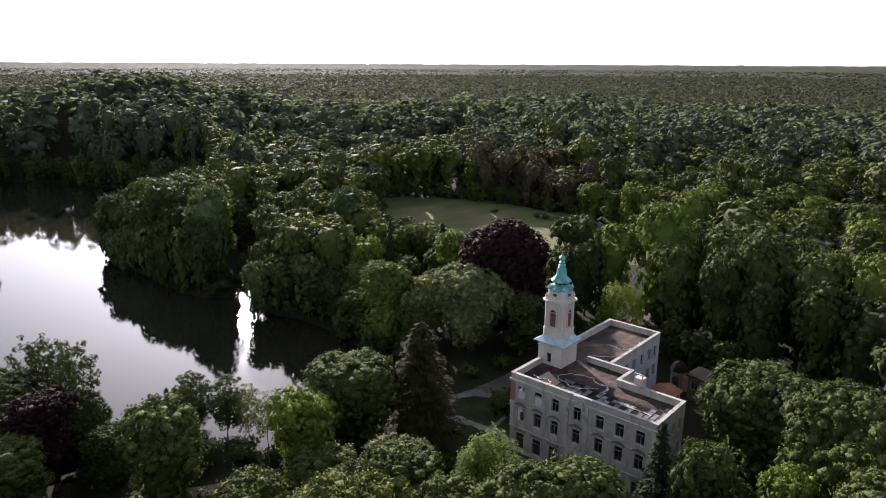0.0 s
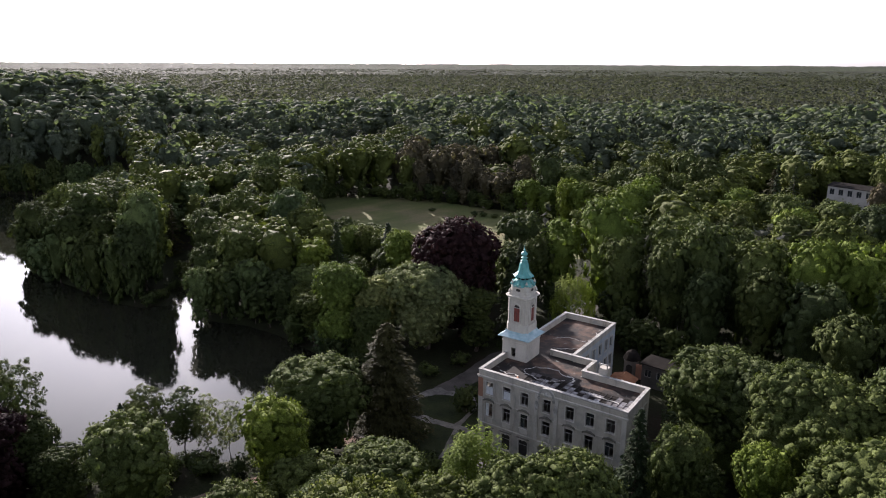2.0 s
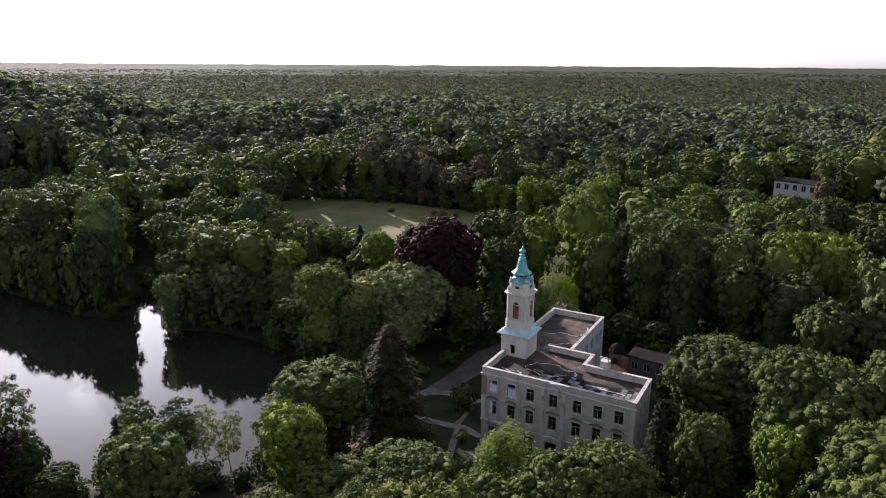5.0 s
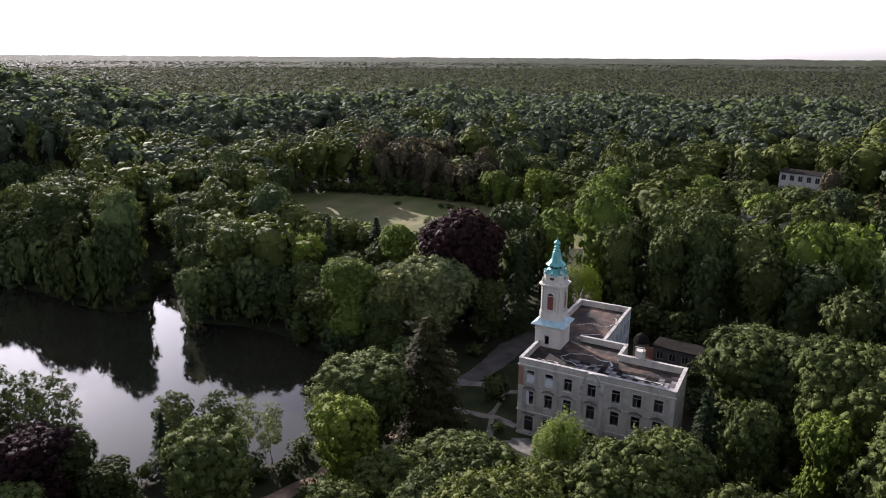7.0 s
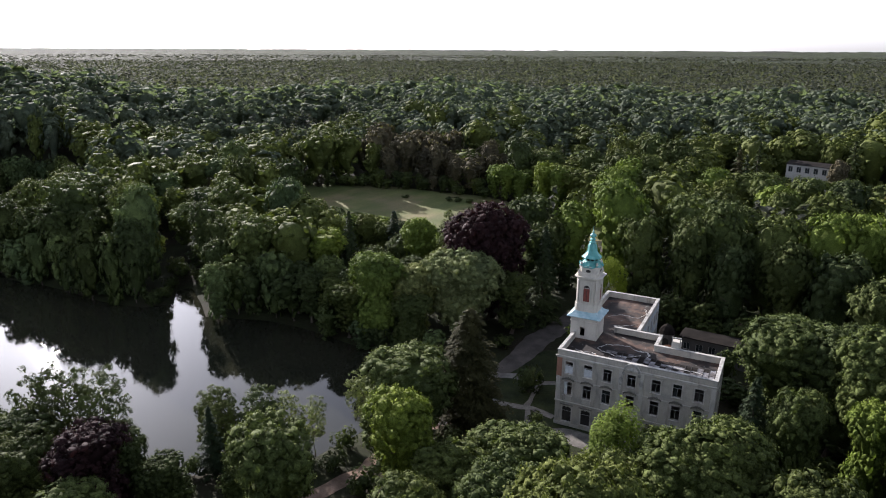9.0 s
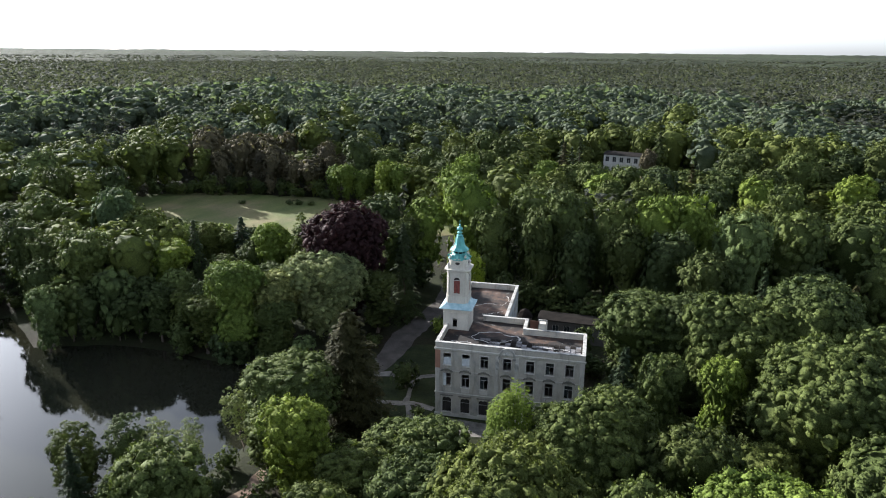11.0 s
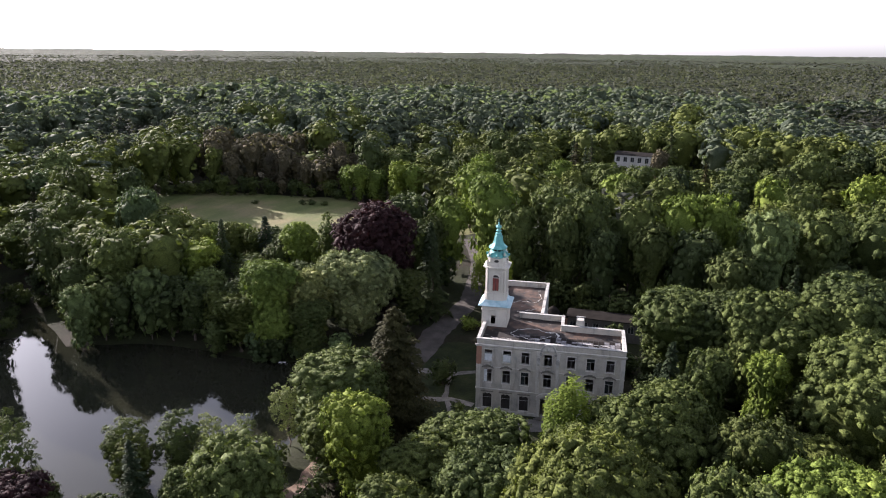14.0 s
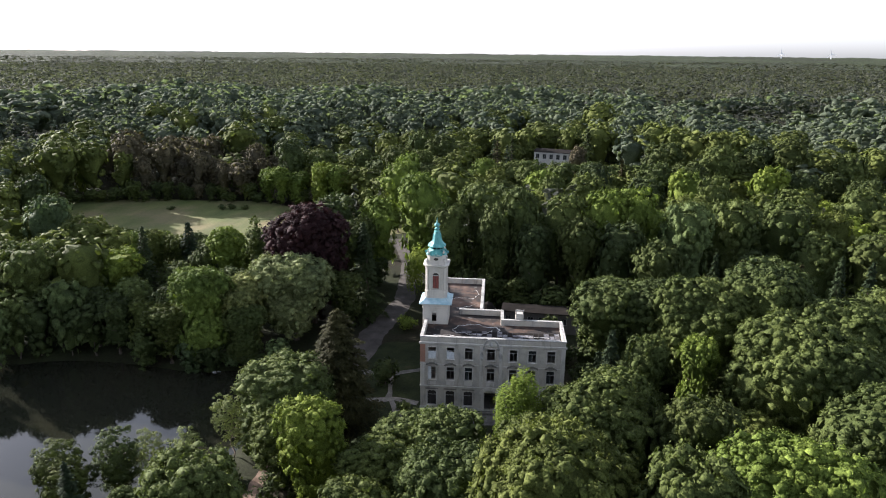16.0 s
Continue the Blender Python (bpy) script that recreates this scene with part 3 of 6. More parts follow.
# cornice, string course and attic panels of the front
part("cornice", bevelled(boxes((-0.22, 24.22, -0.24, -0.003, 12.12, 12.34)), 0.05), trim_mat, PAL, "projecting stucco cornice")
part("cornice", bevelled(boxes((-0.12, 24.12, -0.13, -0.003, 11.92, 12.116)), 0.03), trim_mat, PAL)
part("string_course", boxes((-0.06, 24.06, -0.08, -0.003, 8.25, 8.38)), trim_mat, PAL)
part("string_course", bevelled(boxes((-0.12, 24.12, -0.14, -0.003, 4.22, 4.42)), 0.04), trim_mat, PAL)
part("plinth", bevelled(boxes((-0.1, 10.55, -0.12, -0.003, -0.4, 0.55)), 0.03), trim_mat, PAL)
part("plinth", bevelled(boxes((13.05, 24.1, -0.12, -0.003, -0.4, 0.55)), 0.03), trim_mat, PAL)
for i, x in enumerate(BAYS):
    if i != 3:
        part("attic_panel", bevelled(boxes((x - 0.75, x + 0.75, -0.05, -0.003, 12.5, 13.0)), 0.02), wall_mat, PAL)
for x in (0.35, 23.65):
    part("corner_pilaster", bevelled(boxes((x - 0.35, x + 0.35, -0.09, -0.003, 4.43, 11.9)), 0.03), trim_mat, PAL)
part("bare_brick_patch", boxes((-0.02, 0.85, -0.105, -0.092, 8.7, 12.0)), brick_mat, PAL, "bare red brick where render fell off the corner")
# middle bay, slightly proud, with a round gable and scrolls
for x in (10.2, 13.4):
    part("pilaster", bevelled(boxes((x - 0.3, x + 0.3, -0.16, -0.003, 4.43, 11.9)), 0.03), trim_mat, PAL)
arch = [(11.8 + 1.25 * math.cos(math.pi * i / 14), 12.0 + 1.35 * math.sin(math.pi * i / 14)) for i in range(15)]
inner = [(11.8 + 0.98 * math.cos(math.pi * i / 14), 12.0 + 1.05 * math.sin(math.pi * i / 14)) for i in range(15)][::-1]
part("round_gable", outline_prism(bmesh.new(), arch, -0.16, -0.004), trim_mat, PAL, "round stucco gable over the middle bay")
part("gable_moulding", outline_prism(bmesh.new(), arch + inner, -0.30, -0.161), cap_mat, PAL)
bm = lathe(bmesh.new(), [(0.02, 0.0), (0.33, 0.02), (0.36, 0.10), (0.2, 0.2), (0.05, 0.24)], 14)
part("cartouche", placed(bm, pose(11.8, -0.16, 12.35, 90)), cap_mat, PAL)
for s in (-1, 1):
    pts = [(11.8 + s * (1.55 + 0.32 * math.cos(a * 0.5)), 10.2 + 0.75 * math.sin(a * 0.5)) for a in range(13)]
    part("scroll", outline_prism(bmesh.new(), pts if s > 0 else pts[::-1], -0.28, -0.161), cap_mat, PAL)
    pts = [(11.8 + s * (1.2 + 0.22 * math.cos(a * 0.5)), 11.55 + 0.3 * math.sin(a * 0.5)) for a in range(13)]
    part("scroll", outline_prism(bmesh.new(), pts if s > 0 else pts[::-1], -0.26, -0.161), cap_mat, PAL)


def arched(x, z, w, rise, h, y0, y1):
    up = [(x + w * math.cos(math.pi * i / 10), z + rise * math.sin(math.pi * i / 10) * 0.8 + (0.12 if 3 < i < 7 else 0)) for i in range(11)]
    lo = [(x + w * 0.94 * math.cos(math.pi * i / 10), z - h + rise * 0.75 * math.sin(math.pi * i / 10)) for i in range(11)][::-1]
    return outline_prism(bmesh.new(), up + lo, y0, y1)


def window(x, z0, z1, half, kind, row):
    t = 0.055
    zt = z1 - (z1 - z0) * 0.32
    lights = [(t, 2 * half - t, zt + 0.035, z1 - t)]
    if kind in ("cross", "pane"):
        lights += [(t, half - 0.025, z0 + t, zt - 0.035), (half + 0.025, 2 * half - t, z0 + t, zt - 0.035)]
    else:
        lights.append((t, 2 * half - t, z0 + t, zt - 0.035))
    bm = placed(pierced_wall(2 * half, z0, z1, 0.09, lights), pose(x - half, 0.18, 0))
    w = part("window", bm, frame_mat, PAL, "white painted window frame, weathered")
    if kind == "pane":
        part("pane", boxes((x - half + t, x - 0.035, 0.215, 0.225, z0 + t, zt - 0.035)), glass_mat, w)
        part("pane", boxes((x - half + t, x + half - t, 0.215, 0.225, zt + 0.035, z1 - t)), glass_mat, w)
    if kind == "board":
        part("board", boxes((x - half + t, x + half - t, 0.12, 0.175, z0 + 0.03, z0 + (z1 - z0) * 0.62)), board_mat, w, "pale board over the lower half")
    if kind == "shutter":
        part("board", boxes((x - half + t, x - 0.12, 0.10, 0.175, z0 + 0.03, z1 - 0.1)), board_mat, w, "pale bluish board over one half")
    if kind == "blind":
        part("board", boxes((x - half + t, x + half - t, 0.19, 0.24, z0 + t, z1 - t)), dark_board_void_mat, w, "dark boarded opening")
    part("sill", bevelled(boxes((x - half - 0.14, x + half + 0.14, -0.16, 0.12, z0 - 0.13, z0 - 0.003)), 0.02), trim_mat, w)
    s = 0.12
    part("surround", placed(pierced_wall(2 * half + 2 * s, z0, z1 + s, 0.057, [(s, 2 * half + s, z0, z1)]), pose(x - half - s, -0.06, 0)), trim_mat, w)
    if row == 2:
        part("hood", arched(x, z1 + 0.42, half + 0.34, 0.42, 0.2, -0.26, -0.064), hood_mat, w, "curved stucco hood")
        part("apron", bevelled(boxes((x - half, x + half, -0.05, -0.003, z0 - 0.95, z0 - 0.2)), 0.02), trim_mat, w)
    if row == 1:
        for sd in (-1, 1):
            arc = [(x + sd * half * math.sin(math.pi / 2 * i / 6), z1 - 0.5 + 0.49 * math.cos(math.pi / 2 * i / 6)) for i in range(7)]
            arc = arc + [(x + sd * (half - 0.003), z1 - 0.004)]
            part("arch_spandrel", outline_prism(bmesh.new(), arc if sd < 0 else arc[::-1], 0.03, 0.15), wall_mat, w)
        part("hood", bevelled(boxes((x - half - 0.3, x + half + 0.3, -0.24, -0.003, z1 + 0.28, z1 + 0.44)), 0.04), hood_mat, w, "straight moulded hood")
        part("keystone", bevelled(boxes((x - 0.14, x + 0.14, -0.17, -0.064, z1 - 0.05, z1 + 0.28)), 0.03), trim_mat, w)


KIND3 = ("board", "board", "cross", "cross", "cross", "pane", "cross")
KIND2 = ("shutter", "cross", "pane", "cross", "cross", "cross", "pane")
for i, x in enumerate(BAYS):
    window(x, 9.3, 11.42, WW, KIND3[i], 3)
    window(x, 5.5, 7.85, WW, KIND2[i], 2)
    if i != 3:
        window(x, 0.75, 3.5, 0.78, "blind", 1)
# portal
d = part("portal", boxes((10.7, 10.85, 0.15, 0.3, 0.25, 3.35), (12.75, 12.9, 0.15, 0.3, 0.25, 3.35), (10.85, 12.75, 0.15, 0.3, 3.2, 3.35), (11.76, 11.84, 0.2, 0.28, 0.25, 2.6), (10.85, 12.75, 0.17, 0.28, 2.6, 2.7)), dark_board_void_mat, PAL, "dark open double doorway under an arched hood")
for s in (-1, 1):
    part("portal_pier", bevelled(boxes((11.8 + s * 1.25 - 0.28, 11.8 + s * 1.25 + 0.28, -0.35, -0.004, -0.4, 3.3)), 0.04), trim_mat, d)
up = [(11.8 + 1.75 * math.cos(math.pi * i / 14), 3.35 + 1.25 * math.sin(math.pi * i / 14)) for i in range(15)]
lo = [(11.8 + 1.15 * math.cos(math.pi * i / 14), 3.3 + 0.7 * math.sin(math.pi * i / 14)) for i in range(15)][::-1]
part("portal_arch", outline_prism(bmesh.new(), up + lo, -0.42, -0.145), trim_mat, d, "moulded stucco arch over the door")
for i in range(3):
    part("step", bevelled(boxes((10.2 - 0.3 * i, 13.4 + 0.3 * i, -0.75 - 0.35 * i, -0.36 - 0.35 * i, -0.3, 0.24 - 0.11 * i)), 0.02), paving_mat, d)


def plain_window(m, w, z0, z1, kind="cross"):
    t = 0.08
    bm = placed(pierced_wall(w, z0, z1, 0.1, [(t, w / 2 - 0.03, z0 + t, z1 - t), (w / 2 + 0.03, w - t, z0 + t, z1 - t)]), pose(0, 0.15, 0))
    q = part("window", placed(bm, m), frame_mat, PAL, "weathered window frame")
    part("surround", placed(placed(pierced_wall(w + 0.32, z0 - 0.14, z1 + 0.16, 0.057, [(0.16, w + 0.16, z0, z1)]), pose(-0.16, -0.06, 0)), m), trim_mat, q)
    if kind == "pane":
        part("pane", placed(boxes((t, w - t, 0.195, 0.205, z0 + t, z1 - t)), m), glass_mat, q)


for i, y in enumerate((1.8, 4.6, 7.4, 10.2, 13.0, 15.3)):
    for j, z in enumerate((1.0, 5.65, 9.2)):
        plain_window(pose(10.0, 13.4, 0, 0, 0, 90) @ pose(y, 0, 0), 1.15, z, z + 2.1, "pane" if (i + j) % 2 else "cross")
for y in (1.6, 4.0, 6.3):
    for z in (1.0, 5.65, 9.4):
        plain_window(pose(24.0, 0.5, 0, 0, 0, 90) @ pose(y, 0, 0), 1.2, z, z + 2.0)
# stack behind the front block
bm = boxes((15.9, 17.3, 9.05, 10.3, -0.4, 14.3))
st = part("stair_stack", bm, tower_mat, PAL, "pale plaster stair stack behind the front block")
part("stack_post", boxes((15.9, 16.05, 9.05, 9.2, 14.3, 14.9)), cap_mat, st)
part("stack_post", boxes((17.15, 17.3, 9.05, 9.2, 14.3, 14.9)), cap_mat, st)
part("stack_beam", boxes((15.85, 17.35, 9.04, 9.21, 14.9, 15.05)), cap_mat, st)

# ---- tower, axis at TX, TY
TX, TY = 1.75, 10.2


def tower(name, bm, mat, label="", parent=None, smooth=False):
    return part(name, placed(bm, pose(TX, TY, 0)), mat, parent or PAL, label, smooth)


H1 = 2.25
for s, m in enumerate((0, 90, 180, 270)):
    tower("tower_base_wall", placed(pierced_wall(2 * H1 - (0 if s % 2 == 0 else 0.7), 12.0, 15.9, 0.35, [(1.65, 2.45, 12.7, 14.3)] if s == 0 else []),
                                    pose(0, 0, 0, 0, 0, m) @ pose(-H1 + (0 if s % 2 == 0 else 0.35), -H1, 0)), tower_mat, "cream plaster tower base" if s == 0 else "")
tower("tower_base_wall", boxes((-H1, H1, -H1 + 0.3, H1, 11.3, 11.97)), tower_mat)
tower("tower_moulding", bevelled(boxes((-H1 - 0.1, H1 + 0.1, -H1 - 0.1, H1 + 0.1, 15.25, 15.4)), 0.03), tower_mat)
tower("tower_moulding", bevelled(boxes((-H1 - 0.25, H1 + 0.25, -H1 - 0.25, H1 + 0.25, 15.9, 16.1)), 0.04), tower_mat)
bm = bmesh.new()
lo = [bm.verts.new((sx * 2.85, sy * 2.85, 16.1)) for sx, sy in ((-1, -1), (1, -1), (1, 1), (-1, 1))]
l2 = [bm.verts.new((v.co.x, v.co.y, 16.2)) for v in lo]
l3 = [bm.verts.new((v.co.x * 0.74, v.co.y * 0.74, 16.62)) for v in lo]
l4 = [bm.verts.new((v.co.x * 0.60, v.co.y * 0.60, 17.2)) for v in lo]
for a, b in ((lo, l2), (l2, l3), (l3, l4)):
    for i in range(4):
        bm.faces.new((a[i], a[(i + 1) % 4], b[(i + 1) % 4], b[i]))
bm.faces.new(l4)
bm.faces.new(lo[::-1])
tower("tower_skirt", bm, copper_pale, "pale blue-green metal skirt roof of the tower base")


def chamfered(h, c, z0, z1, bm=None):
    bm = bm or bmesh.new()
    ring = [(-h + c, -h), (h - c, -h), (h, -h + c), (h, h - c), (h - c, h), (-h + c, h), (-h, h - c), (-h, -h + c)]
    a = [bm.verts.new((x, y, z0)) for x, y in ring]
    b = [bm.verts.new((x, y, z1)) for x, y in ring]
    for i in range(8):
        bm.faces.new((a[i], a[(i + 1) % 8], b[(i + 1) % 8], b[i]))
    bm.faces.new(b)
    bm.faces.new(a[::-1])
    return bm


shaft = tower("tower_shaft", chamfered(1.75, 0.55, 16.9, 23.6), tower_mat, "cream plaster tower shaft with cut corners")
tower("shaft_plinth", chamfered(1.88, 0.58, 16.9, 18.2), tower_mat, "", shaft)
for z, h, t in ((18.2, 1.98, 0.16), (22.35, 1.92, 0.14), (22.75, 2.1, 0.18), (22.93, 2.28, 0.16)):
    tower("shaft_moulding", chamfered(h, h * 0.31, z, z + t), tower_mat, "", shaft)
for a in range(4):
    R = pose(0, 0, 0, 0, 0, 90 * a)
    for s in (-1, 1):
        tower("shaft_pilaster", placed(bevelled(boxes((s * 1.02 - 0.15, s * 1.02 + 0.15, -1.9, -1.755, 18.37, 22.34)), 0.03), R), tower_mat, "", shaft)
        tower("shaft_pilaster", placed(bevelled(boxes((s * 0.0 - 0.24, s * 0.0 + 0.24, -2.32, -2.0, 18.2, 22.6)), 0.03), pose(0, 0, 0, 0, 0, 90 * a + 45)) if s > 0 else placed(bevelled(boxes((-0.34, 0.34, -2.44, -2.0, 17.0, 18.3)), 0.03), pose(0, 0, 0, 0, 0, 90 * a + 45)), tower_mat, "", shaft)
    # belfry window: dark arched sheet for the shaded recess, with red louvres
    n = 10
    outer = [(0.72, 18.75)] + [(0.72 * math.cos(math.pi * i / n), 21.1 + 0.72 * math.sin(math.pi * i / n)) for i in range(n + 1)] + [(-0.72, 18.75)]
    innr = [(0.54, 18.75)] + [(0.54 * math.cos(math.pi * i / n), 21.1 + 0.54 * math.sin(math.pi * i / n)) for i in range(n + 1)] + [(-0.54, 18.75)]
    tower("belfry_surround", placed(outline_prism(bmesh.new(), outer + innr[::-1], -1.95, -1.755), R), tower_mat, "", shaft)
    w = tower("belfry_window", placed(outline_prism(bmesh.new(), innr, -1.79, -1.756), R), dark_board_void_mat, "dark arched sheet for the shaded belfry opening, with red-brown louvred shutters", shaft)
    for s in (-1, 1):
        tower("shutter", placed(boxes((s * 0.27 - 0.23, s * 0.27 + 0.23, -1.84, -1.795, 18.8, 21.05)), R), shutter_mat, "", shaft)
    tower("shutter_transom", placed(boxes((-0.54, 0.54, -1.87, -1.80, 21.06, 21.16)), R), frame_mat, "", shaft)
    # dark disc on the solid attic, coloured as the shade of an oval hole
    bm = outline_prism(bmesh.new(), [(0.42 * math.cos(i * 0.449), 24.05 + 0.24 * math.sin(i * 0.449)) for i in range(14)], -1.66, -1.605)
    tower("oval_opening", placed(bm, R), dark_board_void_mat, "", shaft)
    ring_o = [(0.58 * math.cos(i * 0.449), 24.05 + 0.36 * math.sin(i * 0.449)) for i in range(14)]
    tower("oval_surround", placed(outline_prism(bmesh.new(), ring_o, -1.655, -1.601), R), tower_mat, "", shaft)
    up = [(1.0 * math.cos(math.pi * i / 10), 24.45 + 0.45 * math.sin(math.pi * i / 10)) for i in range(11)]
    tower("attic_gable", placed(outline_prism(bmesh.new(), up, -1.78, -1.3), R), tower_mat, "", shaft)
    # corner urns and volutes
    for r, z, q in ((2.15, 23.1, 1.35), (1.85, 24.7, 1.05)):
        bm = lathe(bmesh.new(), [(0.14 * q, 0), (0.16 * q, 0.08 * q), (0.07 * q, 0.16 * q), (0.2 * q, 0.34 * q), (0.22 * q, 0.5 * q), (0.1 * q, 0.6 * q), (0.13 * q, 0.68 * q), (0.02, 0.85 * q)], 10)
        tower("urn", placed(bm, pose(0, 0, 0, 0, 0, 90 * a + 45) @ pose(r, 0, z)), tower_mat, "", shaft, True)
    bm = bmesh.new()
    outline_prism(bm, [(1.55, 23.1), (2.05, 23.1), (2.0, 23.45), (1.75, 23.75), (1.65, 24.4), (1.5, 24.4)], -0.2, 0.2)
    tower("volute", placed(bm, pose(0, 0, 0, 0, 0, 90 * a + 45)), tower_mat, "", shaft)
tower("tower_attic", chamfered(1.6, 0.5, 23.09, 24.75), tower_mat, "cream plaster attic stage with oval openings")
cap = tower("copper_skirt", lathe(bmesh.new(), [(1.95, 24.6), (1.98, 24.72), (1.72, 24.95), (1.45, 25.25), (1.25, 25.55), (1.05, 25.62)], 8, 0, 0, math.pi / 8), copper_mat, "turquoise patinated copper skirt roof")
# Solid dark drum behind the posts: shade of the open lantern as colour.
lan = tower("lantern", lathe(bmesh.new(), [(0.95, 25.5), (0.95, 26.05), (1.15, 26.1)], 8, 0, 0, math.pi / 8), felt_mat, "solid lantern drum under the copper cap, dark for its shaded open inside")
for i in range(8):
    a = math.pi / 4 * i
    tower("lantern_post", placed(boxes((0.95, 1.08, -0.09, 0.09, 25.55, 26.08)), pose(0, 0, 0, 0, 0, math.degrees(a))), copper_mat, "", lan)
prof = [(1.35, 26.0), (1.66, 26.08), (1.68, 26.2), (1.48, 26.38), (1.20, 26.6), (0.96, 26.92), (0.82, 27.3), (0.75, 27.75), (0.70, 28.1), (0.60, 28.36), (0.42, 28.5), (0.60, 28.57), (0.60, 28.68), (0.36, 28.78), (0.32, 28.98), (0.50, 29.08), (0.52, 29.18),
        (0.28, 29.3), (0.20, 29.42), (0.38, 29.52), (0.54, 29.7), (0.52, 29.92), (0.30, 30.12), (0.12, 30.24), (0.10, 30.36), (0.18, 30.46), (0.10, 30.56), (0.04, 30.7), (0.015, 31.3)]
for i in range(8):
    bm = outline_prism(bmesh.new(), [(1.42, 24.72), (1.98, 24.74), (2.12, 24.95), (2.02, 25.18), (1.82, 25.2), (1.78, 25.06), (1.62, 25.32), (1.34, 25.62)], -0.13, 0.13)
    tower("copper_volute", placed(bm, pose(0, 0, 0, 0, 0, 45 * i)), copper_mat, "turquoise copper scroll on the skirt roof", cap)
for i in range(8):
    a = math.pi / 4 * (i + 0.5)
    rib = [(r * 0.985 * math.cos(a), r * 0.985 * math.sin(a), z) for r, z in prof[2:10]]
    bm = bmesh.new()
    tube(bm, rib, [0.05] * len(rib), 5)
    tower("copper_rib", bm, copper_mat, "", cap)
tower("copper_spire", lathe(bmesh.new(), prof, 8, 0, 0, math.pi / 8), copper_mat, "turquoise copper bell-shaped spire with ball and finial")

# ---------------------------------------------------------------- outbuildings
def low_range(name, x, y, turn, length, depth, z_eave, z_ridge, wall, roof, label, category, n, base=-0.3, wz=(1.2, 2.5), ww=1.0):
    """A long plain building with a row of windows in its front."""
    root = new(name)
    root.matrix_world = pose(x, y, gz(x, y), 0, 0, turn)
    tagged(root, label, category)
    step = length / n
    rows = [wz] if not isinstance(wz[0], tuple) else wz
    ops = [(step * (i + 0.5) - ww / 2, step * (i + 0.5) + ww / 2, a, b) for i in range(n) for a, b in rows]
    part("wall", pierced_wall(length, base, z_eave, 0.35, ops), wall, root)
    part("wall", boxes((0, length, depth - 0.35, depth, base, z_eave)), wall, root)
    for x0 in (0, length - 0.35):
        part("wall", boxes((x0, x0 + 0.35, 0.351, depth - 0.351, base, z_eave)), wall, root)
    bm = bmesh.new()
    o = 0.35
    pts = [(-o, z_eave), (depth + o, z_eave), (depth + o, z_eave + 0.15), (depth / 2, z_ridge), (-o, z_eave + 0.15)]
    a = [bm.verts.new((-o, py, pz)) for py, pz in pts]
    b = [bm.verts.new((length + o, py, pz)) for py, pz in pts]
    bm.faces.new(a)
    bm.faces.new(b[::-1])
    for i in range(5):
        bm.faces.new((a[(i + 1) % 5], a[i], b[i], b[(i + 1) % 5]))
    bmesh.ops.recalc_face_normals(bm, faces=bm.faces[:])
    part("roof", bm, roof, root)
    part("inner_wall", boxes((0.4, length - 0.4, depth * 0.5, depth * 0.5 + 0.1, base, z_eave - 0.1)), inner_mat, root)
    for a0, a1, b0, b1 in ops:
        t = 0.07
        q = placed(pierced_wall(a1 - a0, b0, b1, 0.08, [(t, (a1 - a0) / 2 - 0.03, b0 + t, b1 - t), ((a1 - a0) / 2 + 0.03, a1 - a0 - t, b0 + t, b1 - t)]), pose(a0, 0.12, 0))
        w = part("window", q, frame_mat, root)
        part("pane", boxes((a0 + t, a1 - t, 0.155, 0.165, b0 + t, b1 - t)), glass_mat, w)
    return root


low_range("outbuilding", 8.5, 37.5, 4.0, 24.0, 4.5, 4.5, 4.75, tree_shade_mat, felt_mat, "long low outbuilding with felt roof and a row of windows, darkened for tree shade", "outbuilding", 10, -0.3, (2.0, 3.5), 1.3)
low_range("side_building", 10.6, 26.0, 98.0, 7.5, 4.0, 2.9, 3.9, wall_mat, tile_mat, "small annex with a rust-orange tiled roof beside the rear wing", "annex", 3)
pav = new("pavilion")
pav.matrix_world = pose(4.8, 40.5, 0, 0, 0, 10)
tagged(pav, "small round-roofed brick pavilion, ruined, beside the wood", "pavilion")
part("wall", lathe(bmesh.new(), [(1.5, -0.3), (1.5, 3.4)], 10), inner_mat, pav)
part("roof", lathe(bmesh.new(), [(1.75, 3.4), (1.7, 3.5), (1.45, 4.1), (0.9, 4.8), (0.35, 5.1), (0.08, 5.3)], 10), felt_mat, pav, "dark curved roof")
# Dark arched sheet on the solid wall, for the shade in a doorway.
part("doorway", outline_prism(bmesh.new(), [(0.6, 0)] + [(0.6 * math.cos(math.pi * i / 8), 2.0 + 0.6 * math.sin(math.pi * i / 8)) for i in range(9)] + [(-0.6, 0)], -1.6, -1.4), dark_board_void_mat, pav)
part("wall", boxes((1.3, 6.0, -1.4, -1.1, -0.3, 3.0)), brick_mat, pav, "orange-brown brick garden wall")
low_range("far_house", 0.0, 178.0, -9.0, 14.0, 9.0, 11.6, 12.6, far_wall_mat, felt_mat, "pale plastered three-storey house far off among the trees", "house", 5, -0.3, ((1.2, 3.0), (4.9, 6.7), (8.9, 10.9)), 1.5)

# ---------------------------------------------------------------- trees
UP = np.array((0.0, 0.0, 1.0))


def unit(v):
    return v / np.maximum(np.linalg.norm(v, axis=-1, keepdims=True), 1e-9)


